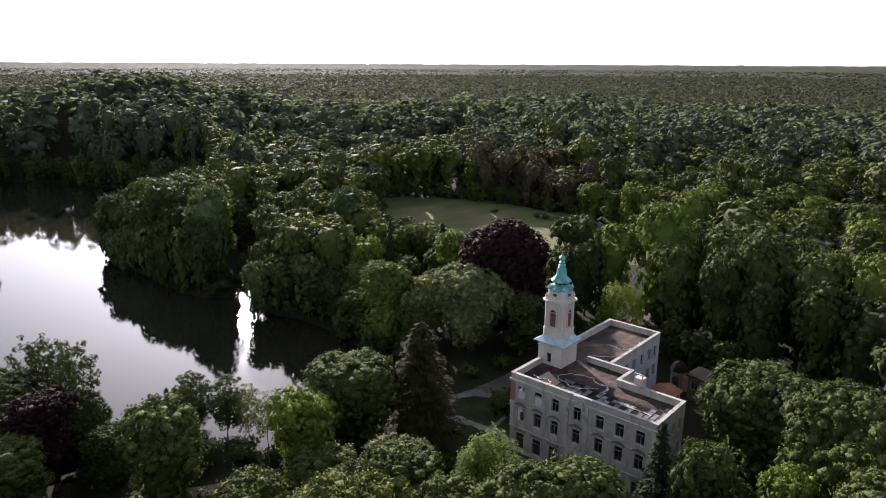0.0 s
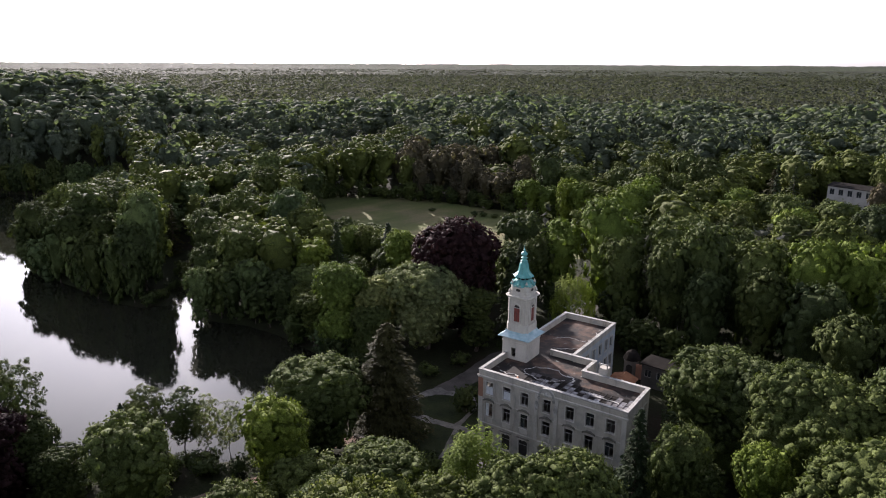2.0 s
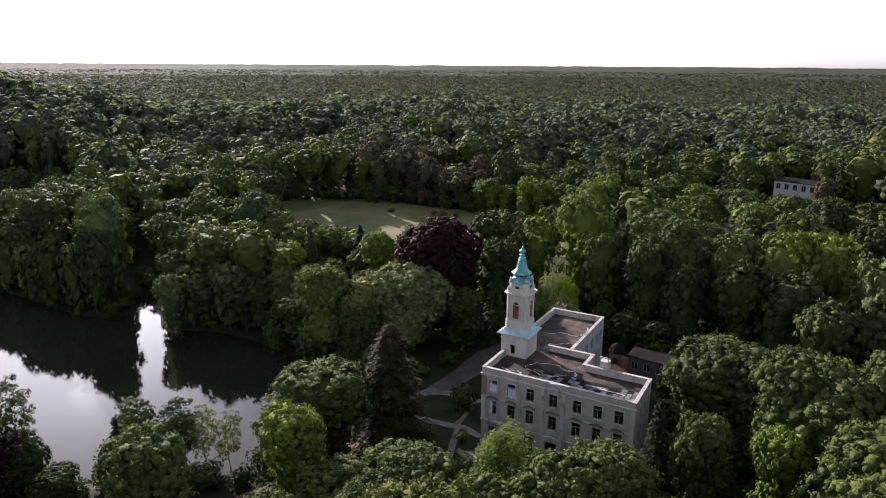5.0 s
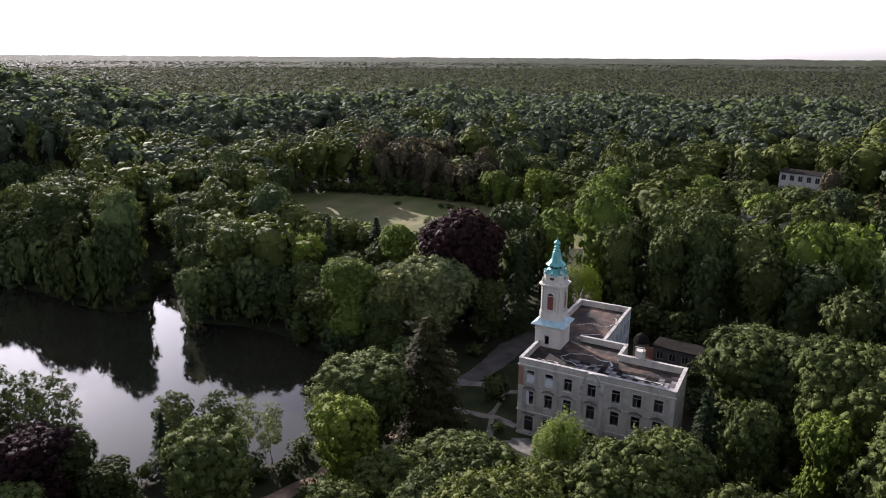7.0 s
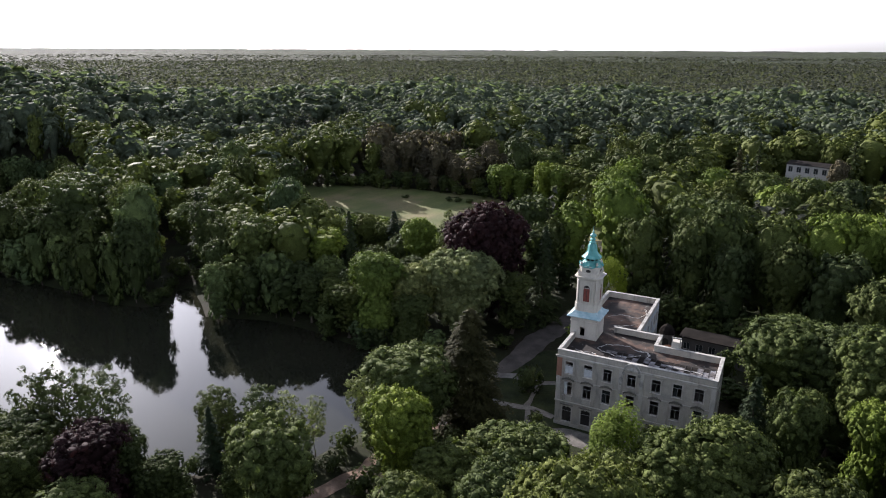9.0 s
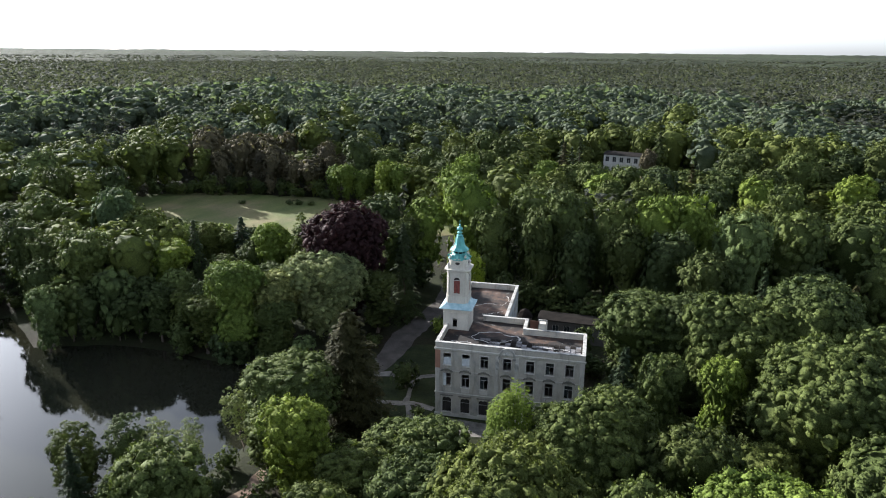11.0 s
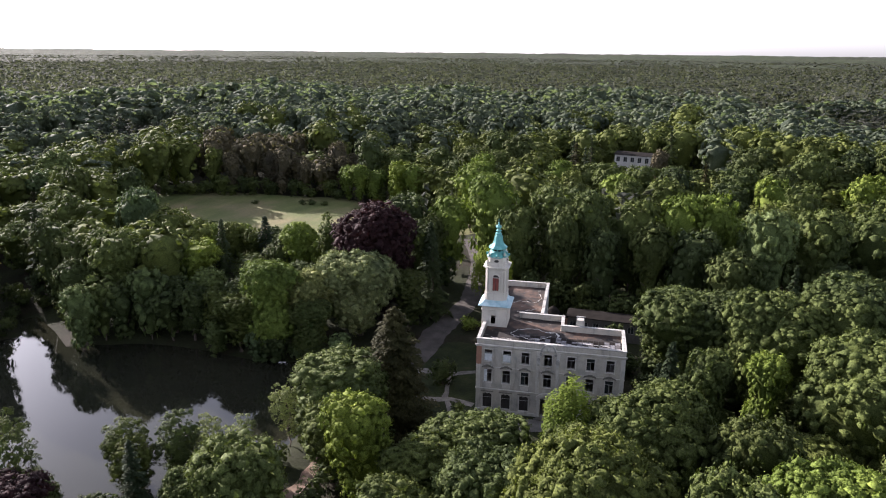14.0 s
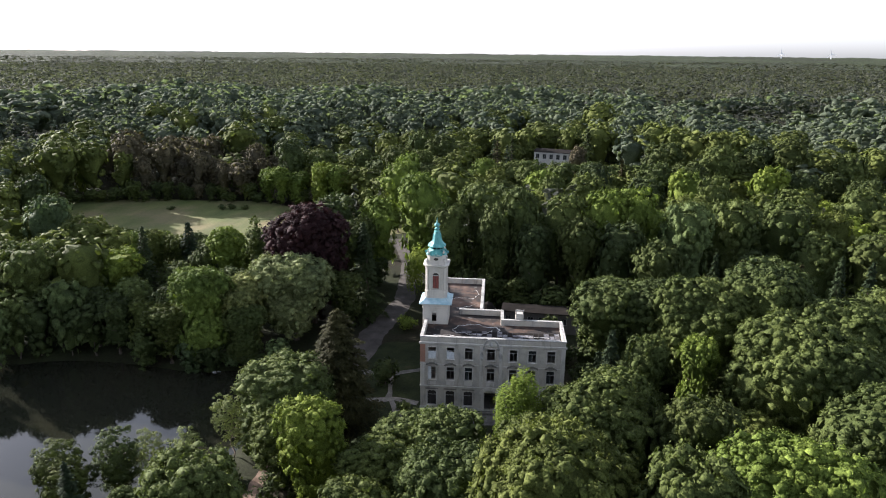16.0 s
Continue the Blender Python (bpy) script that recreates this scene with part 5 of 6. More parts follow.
G, B, P_, D, GR = leaf_mid, leaf_bright, leaf_pale, leaf_dark, leaf_grey
L_G, L_B, L_P, L_D, L_GR = ("full green leafy deciduous tree in the park", "bright yellow-green leafy deciduous tree", "pale green spreading lime tree beside the drive",
                            "dark green dense deciduous tree in shade", "grey-green leafy deciduous tree")
SHORE = "slender sparse young tree on the lake bank"
HERO = [
    # lake bank, nearest the water
    ("alder", -40.0, -36.0, 10.8, 4.0, G, "slender green alder on the lake bank"), ("alder", -34.2, -32.2, 10.8, 3.9, G, "slender green alder on the lake bank"),
    ("airy", -30.4, -30.4, 10.2, 2.6, P_, SHORE), ("airy", -25.7, -29.2, 10.2, 2.6, P_, SHORE), ("airy", -23.6, -20.6, 11.6, 3.1, P_, SHORE),
    ("near", -14.5, -19.7, 15.5, 7.2, G, L_G), ("near", -4.5, -34.2, 18.3, 4.3, B, L_B), ("near", -11.5, -27.5, 13.0, 4.2, G, L_G), ("near", -10.1, -49.8, 19.6, 4.9, G, L_G),
    ("near", -23.5, -44, 9.5, 3.2, G, L_G), ("spruce", -33, -42, 11, 2.6, needle_dark, "small dark spruce on the lake bank"),
    ("pinelike", -40.0, -53.0, 20.6, 3.7, D, "tall bankside tree with a bare lower trunk"), ("pinelike", -46.0, -55.0, 20.2, 3.6, D, "tall bankside tree with a bare lower trunk"), ("pinelike", -49.6, -57.0, 19.4, 3.6, D, "tall bankside tree with a bare lower trunk"),
    ("near", -33.0, -58.6, 14.8, 4.6, leaf_copper, "dark red-leaved tree on the lake bank"), ("near", -41, -63, 13, 5, D, L_D), ("near", -37.5, -53.5, 11, 4.2, D, L_D), ("near", -46, -61, 13, 4.8, D, L_D), ("near", -52, -64, 14, 5, D, L_D), ("near", -30, -52, 9, 3.6, D, L_D), ("near", -27, -64, 12, 4.6, G, L_G), ("alder", -37, -38, 9, 3.4, G, "slender green alder on the lake bank"),
    # between the lake and the drive
    ("fir", -10.6, -9.6, 20.8, 6.6, needle_brown, "tall wide olive-brown spruce beside the mansion"), ("shrub", -8.4, 6.6, 5.2, 3.0, D, "dark rounded shrub on the lawn"),
    ("lime", -46.2, 8.2, 18.0, 5.2, B, L_B), ("lime", -32.6, 21.2, 19.0, 7.6, P_, L_P), ("lime", -40, 14, 15.5, 5.0, P_, L_P), ("lime", -52, 6, 11, 4.0, G, L_G), ("near", -38, 9.5, 11, 4.2, G, L_G),
    ("copper", -32.9, 31.0, 26.6, 9.6, leaf_copper, "huge dark red copper beech with a domed crown"), ("mid", -73.6, 20.8, 16.4, 5.4, B, L_B), ("mid", -65.6, 13.4, 12.9, 4.2, GR, L_GR),
    ("spruce", -73.0, 46.2, 17.2, 4.6, needle_dark, "dark pointed spruce at the meadow edge"), ("spruce", -72.8, 28.5, 20.4, 4.0, needle_dark, "narrow dark pointed spruce at the meadow"),
    ("column", -53.0, 44.5, 22.4, 3.4, G, "tall columnar green tree"), ("near", -56.3, 36.0, 19.0, 4.4, B, L_B), ("mid", -62, 36, 14, 4.2, D, L_D), ("mid", -64, 27, 12.5, 4.0, D, L_D),
    ("mid", -101.7, 34.0, 23.6, 6.0, GR, L_GR), ("near", -50, 26, 12.5, 4.2, G, L_G), ("near", -57, 18, 11.5, 4.0, D, L_D), ("near", -46, 36, 13, 4.4, G, L_G),
    # behind the mansion
    ("spruce", -22.0, 36.0, 20.5, 4.0, needle_dark, "dark spruce beside the copper beech"), ("spruce", -25.5, 43.5, 21.0, 4.2, needle_dark, "dark spruce beside the copper beech"), ("near", -24.5, 27.5, 13, 4.4, D, L_D), ("mid", -29, 47, 19, 5.4, D, L_D), ("mid", -31, 56.5, 18, 4.8, D, L_D), ("bank", -27, 58.5, 7.5, 3.4, D, L_D), ("bank", -6, 63.5, 9, 3.8, D, L_D), ("bank", -12, 61, 8, 3.6, D, L_D),
    ("willow", -9.4, 41.0, 18.8, 4.4, leaf_birch, "yellow-green weeping willow behind the tower"),
    ("mid", -28.0, 62.4, 21.8, 6.0, B, L_B), ("mid", -17.4, 68.0, 28.0, 7.0, B, L_B), ("mid", -0.6, 65.0, 26.2, 6.4, G, L_G), ("mid", 8.4, 60.0, 26.6, 5.4, G, L_G), ("mid", 4.0, 55.5, 23.8, 5.0, D, L_D),
    ("mid", 28.3, 62.6, 27.2, 6.0, B, L_B), ("mid", 18.5, 62.0, 25.4, 5.8, G, L_G), ("mid", 36.4, 64.4, 27.2, 6.0, B, L_B), ("mid", 47.0, 54.4, 26.4, 6.4, GR, L_GR), ("mid", 58, 62, 26, 6.6, G, L_G),
    ("mid", -8, 58, 22, 5.6, G, L_G), ("mid", 13, 53, 20, 5, D, L_D), ("mid", 23.5, 54, 22, 5.4, D, L_D), ("mid", 33, 52.5, 21.5, 5.6, D, L_D), ("mid", 40, 45, 20, 5.4, D, L_D),
    ("spruce", 50.2, 35.0, 21.8, 3.2, needle_dark, "dark pointed spruce in the wood"), ("spruce", 56, 39, 20, 3.0, needle_brown, "olive spruce in the wood"), ("spruce", 62.0, 22.0, 24.5, 3.4, needle_brown, "olive spruce in the wood"),
    ("spruce", 70.6, 29.5, 24.4, 3.6, needle_dark, "dark pointed spruce in the wood"), ("spruce", 74, 25, 25, 3.6, needle_dark, "dark pointed spruce in the wood"),
    # beside the mansion, large rounded crowns
    ("lime", 31.8, 16.2, 20.0, 6.6, G, L_G), ("lime", 37.4, 14.6, 20.2, 5.4, D, L_D), ("lime", 45.0, 10.5, 23.2, 7.4, G, L_G), ("lime", 55.5, 15.0, 25.4, 8.0, G, L_G), ("lime", 39.5, 24.0, 18.0, 5.6, D, L_D),
    ("spruce", 28.9, -3.0, 15.4, 3.2, needle_dark, "dark pointed spruce close to the mansion corner"), ("spruce", 30.5, -6.6, 20.6, 3.8, needle_dark, "dark pointed spruce close to the mansion corner"),
    ("near", 35.6, -6.2, 19.2, 3.2, G, L_G), ("near", 43.4, -2.6, 18.2, 3.1, B, L_B), ("near", 49, 1, 12, 4.0, D, L_D), ("near", 34, 3, 10, 3.8, D, L_D), ("near", 42, -12, 10, 4.4, D, L_D),
    ("lime", 56.0, -5.6, 23.4, 8.2, G, L_G), ("lime", 65, 4, 23, 7.2, G, L_G), ("near", 48.6, -14.5, 13.5, 3.8, G, L_G), ("near", 62.0, -20.5, 20.4, 6.4, G, L_G),
    # before the mansion
    ("birch", 19.6, -23.4, 22.2, 4.9, leaf_birch, "yellow-green weeping birch before the mansion front"), ("near", 29.4, -23.6, 20.8, 7.7, G, L_G), ("near", 21.6, -31.5, 17.6, 4.6, G, L_G),
    ("near", 25.8, -47.0, 25.8, 8.0, G, L_G), ("near", 36.9, -47.0, 25.2, 4.3, G, L_G), ("near", 6.0, -26.0, 13.0, 4.8, G, L_G), ("near", 11.8, -29.2, 15.8, 4.8, G, L_G), ("near", 3.8, -35.4, 14.2, 4.6, G, L_G),
    ("near", 13.5, -38, 17, 5.6, G, L_G), ("near", 40.6, -25.5, 20.2, 5.5, D, L_D), ("near", 49.0, -36.5, 22.4, 7.4, B, L_B), ("near", 38, -36, 12, 4.6, D, L_D), ("near", 51, -24, 12, 4.8, D, L_D), ("near", 6, -45, 15.5, 5.0, G, L_G),
    # peninsula in the lake
    ("mid", -83.2, -4.2, 12.2, 3.9, GR, L_GR), ("mid", -84.0, 8.2, 20.6, 6.0, G, L_G), ("mid", -90, 11, 19.4, 5.4, D, L_D), ("mid", -113.6, -4.0, 26.2, 5.6, GR, L_GR), ("mid", -122.4, 1.2, 25.2, 6.2, G, L_G), ("mid", -140.0, -7.0, 24.6, 6.8, G, L_G),
    ("mid", -151.0, -5.0, 23.6, 6.8, G, L_G), ("mid", -128, -9, 19, 5.4, D, L_D), ("mid", -167.0, -5.0, 21.0, 6.4, G, L_G), ("mid", -123.4, 30.6, 20.8, 6.2, G, L_G), ("mid", -107, 11, 20, 4.8, D, L_D), ("mid", -77, 6, 13, 4.6, D, L_D), ("mid", -70, 8, 12, 4.4, D, L_D), ("mid", -117.4, 49.0, 18.2, 6.0, G, L_G),
    ("mid", -158, -15.5, 19, 5.4, D, L_D), ("mid", -172, -9.0, 18, 5.6, D, L_D), ("mid", -147, -14.5, 18, 5.2, D, L_D), ("mid", -135, -13.5, 20, 5.4, D, L_D), ("mid", -122, -13.0, 16, 4.6, D, L_D), ("mid", -111, -7.5, 19, 4.8, D, L_D),
    ("mid", -183, 2.0, 19, 5.8, D, L_D), ("mid", -192, 18.0, 20, 6.2, G, L_G), ("mid", -164, 6.0, 22, 6.4, D, L_D), ("mid", -146, 5.0, 23, 6.4, D, L_D), ("mid", -133, 3.0, 22, 6.2, D, L_D), ("mid", -98, 8.5, 18, 4.6, D, L_D),
    ("mid", -91, 2.5, 15, 4.6, D, L_D), ("mid", -64, 6.5, 12, 4.2, D, L_D), ("mid", -59, 9, 11, 4.2, G, L_G), ("mid", -56, 12, 12, 4.0, D, L_D),
    ("mid", -100, 142, 14, 4.6, B, L_B), ("mid", -94, 140, 15, 4.8, B, L_B), ("mid", -87, 142, 13, 4.4, B, L_B), ("mid", -75, 137, 18, 4.8, B, L_B), ("mid", -69, 136, 17, 4.6, B, L_B), ("mid", -186, 134, 18, 4.6, B, L_B), ("mid", -180, 136, 16.5, 4.4, B, L_B), ("mid", -177, 131, 12, 3.8, B, L_B),
    ("midspruce", -8, 169, 27, 3.6, needle_dark, "dark spruce beside the far house"), ("midspruce", -13, 164, 26, 3.8, needle_brown, "olive spruce beside the far house"), ("midspruce", 21, 170, 31, 4.0, needle_dark, "dark spruce beside the far house"), ("mid", 17.5, 166, 24, 3.6, needle_belt, "brownish pine tree beside the far house"), ("bank", 5, 164, 17.0, 4.0, G, "leafy green tree before the far house"),
    ("spruce", -116, 15, 22, 4.4, needle_dark, "dark spruce on the wooded spit"), ("spruce", -118, -11, 15, 3.6, needle_dark, "dark spruce on the wooded spit"),
]
for row in HERO:
    tree(*row)

for x, y, h, r in ((-98, 5.2, 2.6, 2.2), (-103, 8.5, 3.2, 2.4), (-110, 9.2, 3.0, 2.6), (-113, 3.0, 3.4, 2.4), (-106, -3.4, 3.0, 2.4), (-104, -7.5, 3.4, 2.6), (-92, 1.5, 3.0, 2.2), (-115, 7.5, 3.6, 2.8), (-120, 9, 4, 2.8)):
    tree("shrub", x, y, gz(x, y) + h, r, D, "dark leafy shrub beside the narrow inlet", group="inlet shrubs")
for x, y, h, r in ((-12.6, -22, 3.4, 2.4), (-13.2, -27.5, 3.0, 2.3), (-12.5, -32.5, 3.6, 2.6), (-19.8, -31, 3.0, 2.2), (-9.5, -27, 4.0, 2.8), (-8, -20, 3.4, 2.4), (-4.5, -16, 3.0, 2.4), (0.5, -17, 3.0, 2.4), (5.5, -15.5, 3.0, 2.4)):
    tree("shrub", x, y, gz(x, y) + h, r, D, "dark leafy shrub beside the sandy path", group="path shrubs")

# ---- woods that fill the rest
KEEP_OUT = [(-27, 26, -8, 36)]


def in_channel(x, y, width):
    """Near the narrow inlet that parts the wooded spit."""
    u = max(0.0, min(1.0, ((x + 92) * -0.926 + (y + 4) * 0.378) / 42))
    return math.hypot(x + 92 + 0.926 * 42 * u, y + 4 - 0.378 * 42 * u) < width


def free(x, y, gap):
    if in_channel(x, y, 5.5):
        return False
    if float(lake_distance(x, y)) < 1.2:
        return False
    mx, my = x + 114, y - 108
    a = 0.18
    if ((mx * math.cos(a) + my * math.sin(a)) / 66) ** 2 + ((-mx * math.sin(a) + my * math.cos(a)) / 31) ** 2 < 1:
        return False
    for x0, x1, y0, y1 in KEEP_OUT:
        if x0 < x < x1 and y0 < y < y1:
            return False
    for (px, py), (qx, qy) in zip(DRIVE, DRIVE[1:]):
        dx, dy = qx - px, qy - py
        u = max(0, min(1, ((x - px) * dx + (y - py) * dy) / (dx * dx + dy * dy)))
        if math.hypot(x - px - u * dx, y - py - u * dy) < 5.5:
            return False
    if -135 < x < -42 and 44 < y < 100:
        return False
    if 8 < x < 38 and 33 < y < 46:
        return False
    if -6 < x < 18 and 146 < y < 190:
        return False
    return True


DRIVE = [(-36, 104), (-31, 94), (-24.5, 79), (-20.5, 63), (-17.5, 50), (-17.5, 40), (-18.2, 28), (-16.8, 18), (-15, -12), (-17.6, -21), (-16.2, -28), (-17.2, -36), (-21, -46), (-27, -60), (-34, -78)]
CELL = {}


def view_cap(x, y):
    """Greatest height of a tree top on the ride that opens towards the far house."""
    return 57 - 0.147 * (y + 101) if -16 < x < 34 and 95 < y < 180 else 99.0




def near_taken(x, y, gap):
    cx, cy = int(x // 10), int(y // 10)
    for i in range(cx - 2, cx + 3):
        for j in range(cy - 2, cy + 3):
            for px, py in CELL.get((i, j), ()):
                if (px - x) ** 2 + (py - y) ** 2 < gap * gap:
                    return True
    return False


def take(x, y):
    CELL.setdefault((int(x // 10), int(y // 10)), []).append((x, y))


for x, y, r in TREES:
    take(x, y)
rg = random.Random(77)
mid, count = [], 0
tries = 0
while count < 170 and tries < 30000:
    tries += 1
    x, y = rg.uniform(-215, 120), rg.uniform(-110, 185)
    d = math.hypot(x + 20, y - 20)
    if d > 178 or (y < -40 and (x < -80 or x > 110)):
        continue
    if -62 < x < 52 and -48 < y < 50 or 50 < x < 100 and 17 < y < 47:
        continue
    if near_taken(x, y, 9.0) or not free(x, y, 6):
        continue
    take(x, y)
    if -174 < x < -106 and 130 < y < 180:
        tree("mid", x, y, gz(x, y) + rg.uniform(15, 20), rg.uniform(4.0, 5.4), needle_belt, "brownish pine tree behind the meadow", group="trees of the wood")
        count += 1
        continue
    pen = -190 < x < -60 and -30 < y < 50
    if rg.random() < 0.10:
        tree("midspruce", x, y, gz(x, y) + rg.uniform(16, 23), rg.uniform(3.0, 3.9), needle_dark if rg.random() < 0.6 else needle_brown, "dark green spruce in the wood", group="trees of the wood")
    else:
        tree("mid", x, y, min(view_cap(x, y), gz(x, y) + (rg.uniform(13, 20) if pen else rg.uniform(17, 25)) * (0.8 if y < -50 else 1)), rg.uniform(5.2, 7.6), rg.choice((G, G, D, B, D, G)) if x > -60 else rg.choice((G, D, G, GR)), "leafy green deciduous tree in the wood", group="trees of the wood")
    count += 1

# lower trees before the meadow
for i in range(14):
    for j in range(5):
        x, y = -133 + 6.8 * i + rg.uniform(-2, 2), 47 + 6.5 * j + rg.uniform(-2, 2)
        if x > -46 and y > 60 or near_taken(x, y, 4.0):
            continue
        take(x, y)
        tree("bank" if y > 56 else "mid", x, y, gz(x, y) + max(3.5, 12.5 - 0.27 * (y - 46)) * rg.uniform(0.8, 1.15), rg.uniform(3.2, 4.4), rg.choice((G, B, D, G)), "smaller leafy tree at the meadow edge", group="trees at the meadow")

# undergrowth along the far edge of the meadow, and bushes on the grass
for i in range(46):
    a = radians(8 + 3.6 * i) + rg.uniform(-0.02, 0.02)
    ex, ey = 68 * math.cos(a), (32.5 + rg.uniform(0, 3)) * math.sin(a)
    x, y = -114 + ex * math.cos(0.18) - ey * math.sin(0.18), 108 + ex * math.sin(0.18) + ey * math.cos(0.18)
    if near_taken(x, y, 2.0):
        continue
    tree("bank", x, y, gz(x, y) + rg.uniform(3.5, 8), rg.uniform(2.6, 3.8), rg.choice((D, D, G, needle_belt)), "leafy undergrowth tree at the far meadow edge", group="trees at the meadow")
for x, y, h in ((-113, 128, 1.8), (-109.5, 129, 2.2), (-104.5, 130, 1.6), (-131, 122, 1.3)):
    tree("shrub", x, y, gz(x, y) + h, 1.9, D, "small dark bush on the open meadow", group="meadow bushes")

# leafy trees that hang over the shore of the spit
SHORE_LINE = LAKE[:22]
for (ax, ay), (bx, by) in zip(SHORE_LINE, SHORE_LINE[1:]):
    L = math.dist((ax, ay), (bx, by))
    nx_, ny_ = (by - ay) / L, -(bx - ax) / L
    n = max(1, int(L / 4.0))
    for i in range(n):
        u = (i + rg.uniform(0.2, 0.8)) / n
        o = rg.uniform(-0.8, 1.6)
        x, y = ax + (bx - ax) * u, ay + (by - ay) * u
        if float(lake_distance(x + nx_, y + ny_)) < 0:
            nx_, ny_ = -nx_, -ny_
        x, y = x + nx_ * o, y + ny_ * o
        if in_channel(x, y, 5.0) or near_taken(x, y, 2.8):
            continue
        take(x, y)
        small = x > -62
        tree("bank", x, y, gz(x, y) + (rg.uniform(3.5, 7.5) if small else rg.uniform(9, 17)), rg.uniform(2.8, 3.9) if small else rg.uniform(3.6, 5.2), rg.choice((D, D, G, GR)), "leafy tree hanging over the lake shore", group="shore trees")

# understorey along the wood behind the mansion, leaves coloured dark for the wood's shade
for i in range(34):
    x, y = -6 + 2.0 * i + rg.uniform(-1, 1), 47.5 + rg.uniform(-1.5, 3.5) - 0.12 * max(0, 2.0 * i - 44)
    if math.hypot(x + 9.4, y - 41) < 6 or near_taken(x, y, 1.6):
        continue
    take(x, y)
    tree("bank", x, y, gz(x, y) + rg.uniform(5, 9), rg.uniform(2.6, 3.8), D, "leafy understorey tree at the wood edge, leaves dark for shade", group="understorey trees")

for x, y in ((26.5, 6), (27.5, 12), (27, 19), (28.5, 26), (31, 31), (25.8, 0.5), (33, 9), (35, -1), (31, -6), (38, 4), (40, 30), (46, 24), (22, 24), (19, 30), (15, 19), (18, 15)):
    tree("bank", x, y, gz(x, y) + rg.uniform(3.5, 7), rg.uniform(2.4, 3.4), D, "dark leafy undergrowth tree beside the mansion", group="understorey trees")

# shrubs at the bank and under the trees
for i in range(30):
    for _ in range(60):
        x, y = rg.uniform(-60, -20), rg.uniform(-72, 8)
        dl = float(lake_distance(x, y))
        if 0.4 < dl < 3.2 and not near_taken(x, y, 2.4):
            take(x, y)
            tree("shrub", x, y, gz(x, y) + rg.uniform(1.6, 3.4), rg.uniform(1.4, 2.6), rg.choice((G, D, GR)), "low leafy bank shrub", group="bank shrubs")
            break
count = 0
while count < 150:
    x, y = rg.uniform(-48, 64), rg.uniform(-68, 36)
    if -26 < x < 26 and -9 < y < 36 or (x < 26 and y > -9):
        continue
    if not free(x, y, 3) or near_taken(x, y, 2.6) or float(lake_distance(x, y)) < 1 or (-19 < x < 4 and abs(y + 53 + 1.67 * x) < 9):
        continue
    take(x, y)
    # dark leaves only: the shade between crowns is put into their colour
    tree("shrub", x, y, gz(x, y) + rg.uniform(1.8, 4.2), rg.uniform(2.0, 3.2), D, "leafy undergrowth shrub among the trees", group="undergrowth shrubs")
    count += 1
for x, y, h, r, m in ((-2.6, -1.6, 1.6, 1.5, G), (-3, 22, 2.4, 2.2, D), (-5, 28, 2.6, 2.4, D), (-12, 33, 3, 2.6, B), (-22, 20, 2.6, 2.4, D), (-23, 12, 2.6, 2.2, G), (-24, 2, 2.6, 2.4, D), (-22, -4, 2.4, 2.2, G), (26.5, 3, 3, 2.2, D), (26, 9, 3.4, 2.4, D), (16, -7, 3, 2.4, G), (22, -6, 3.6, 2.6, G), (4, -8, 1.6, 1.6, G), (-9, -3.5, 1.8, 1.8, D), (-3, 18, 2, 1.8, D)):
    tree("shrub", x, y, gz(x, y) + h, r, m, "low leafy garden shrub", group="garden shrubs")


# ---------------------------------------------------------------- far woods
def cloud(protos, places, name, material, label):
    """Many small trees as one mesh. places: x, y, z, radius scale, height scale, turn, index."""
    cos, qs, ns, base = [], [], [], 0
    for x, y, z, sr, sh, a, k in places:
        co, q = protos[k][:2]
        c, s = math.cos(a), math.sin(a)
        out = np.empty_like(co)
        out[:, 0] = (co[:, 0] * c - co[:, 1] * s) * sr + x
        out[:, 1] = (co[:, 0] * s + co[:, 1] * c) * sr + y
        out[:, 2] = co[:, 2] * sh + z
        cos.append(out)
        qs.append(q + base)
        base += len(co)
        if len(protos[k]) > 2:
            nv = protos[k][2]
            ns.append(np.stack([nv[:, 0] * c - nv[:, 1] * s, nv[:, 0] * s + nv[:, 1] * c, nv[:, 2]], 1))
    ob = quad_object(name, np.concatenate(cos), np.concatenate(qs), material, True, np.concatenate(ns) if ns else None)
    return tagged(ob, label, "woods", kind="stuff")


def far_broad(seed, count, puff, n, leaf):
    r = np.random.default_rng(seed)
    return leafy_crown(r, 20, 6.8, 0.1, (5, 8), 13, 3.2, count, puff, 1, n, leaf, 0.8, 0.78)


def far_conifer(seed, n, leaf):
    r = np.random.default_rng(seed)
    P, N, T = conifer_points(r, 20, 3.8, n // 5, 5)
    return leaf_quads(r, P, N, leaf, 0.5, T, 0.1)


def tuft(seed, n, leaf, R, H, pointed):
    """A distant tree head of a few large sprays."""
    r = np.random.default_rng(seed)
    v = unit(r.normal(size=(n, 3)) + UP * 0.7)
    v[:, 2] = np.abs(v[:, 2])
    w = (1.0 - 0.75 * v[:, 2:3]) if pointed else np.ones((n, 1))
    P = np.concatenate([v[:, :2] * R * w, H * 0.55 + v[:, 2:3] * H * 0.45], 1)
    return leaf_quads(r, P, v + r.normal(size=(n, 3)) * 0.2, leaf, 0.8)


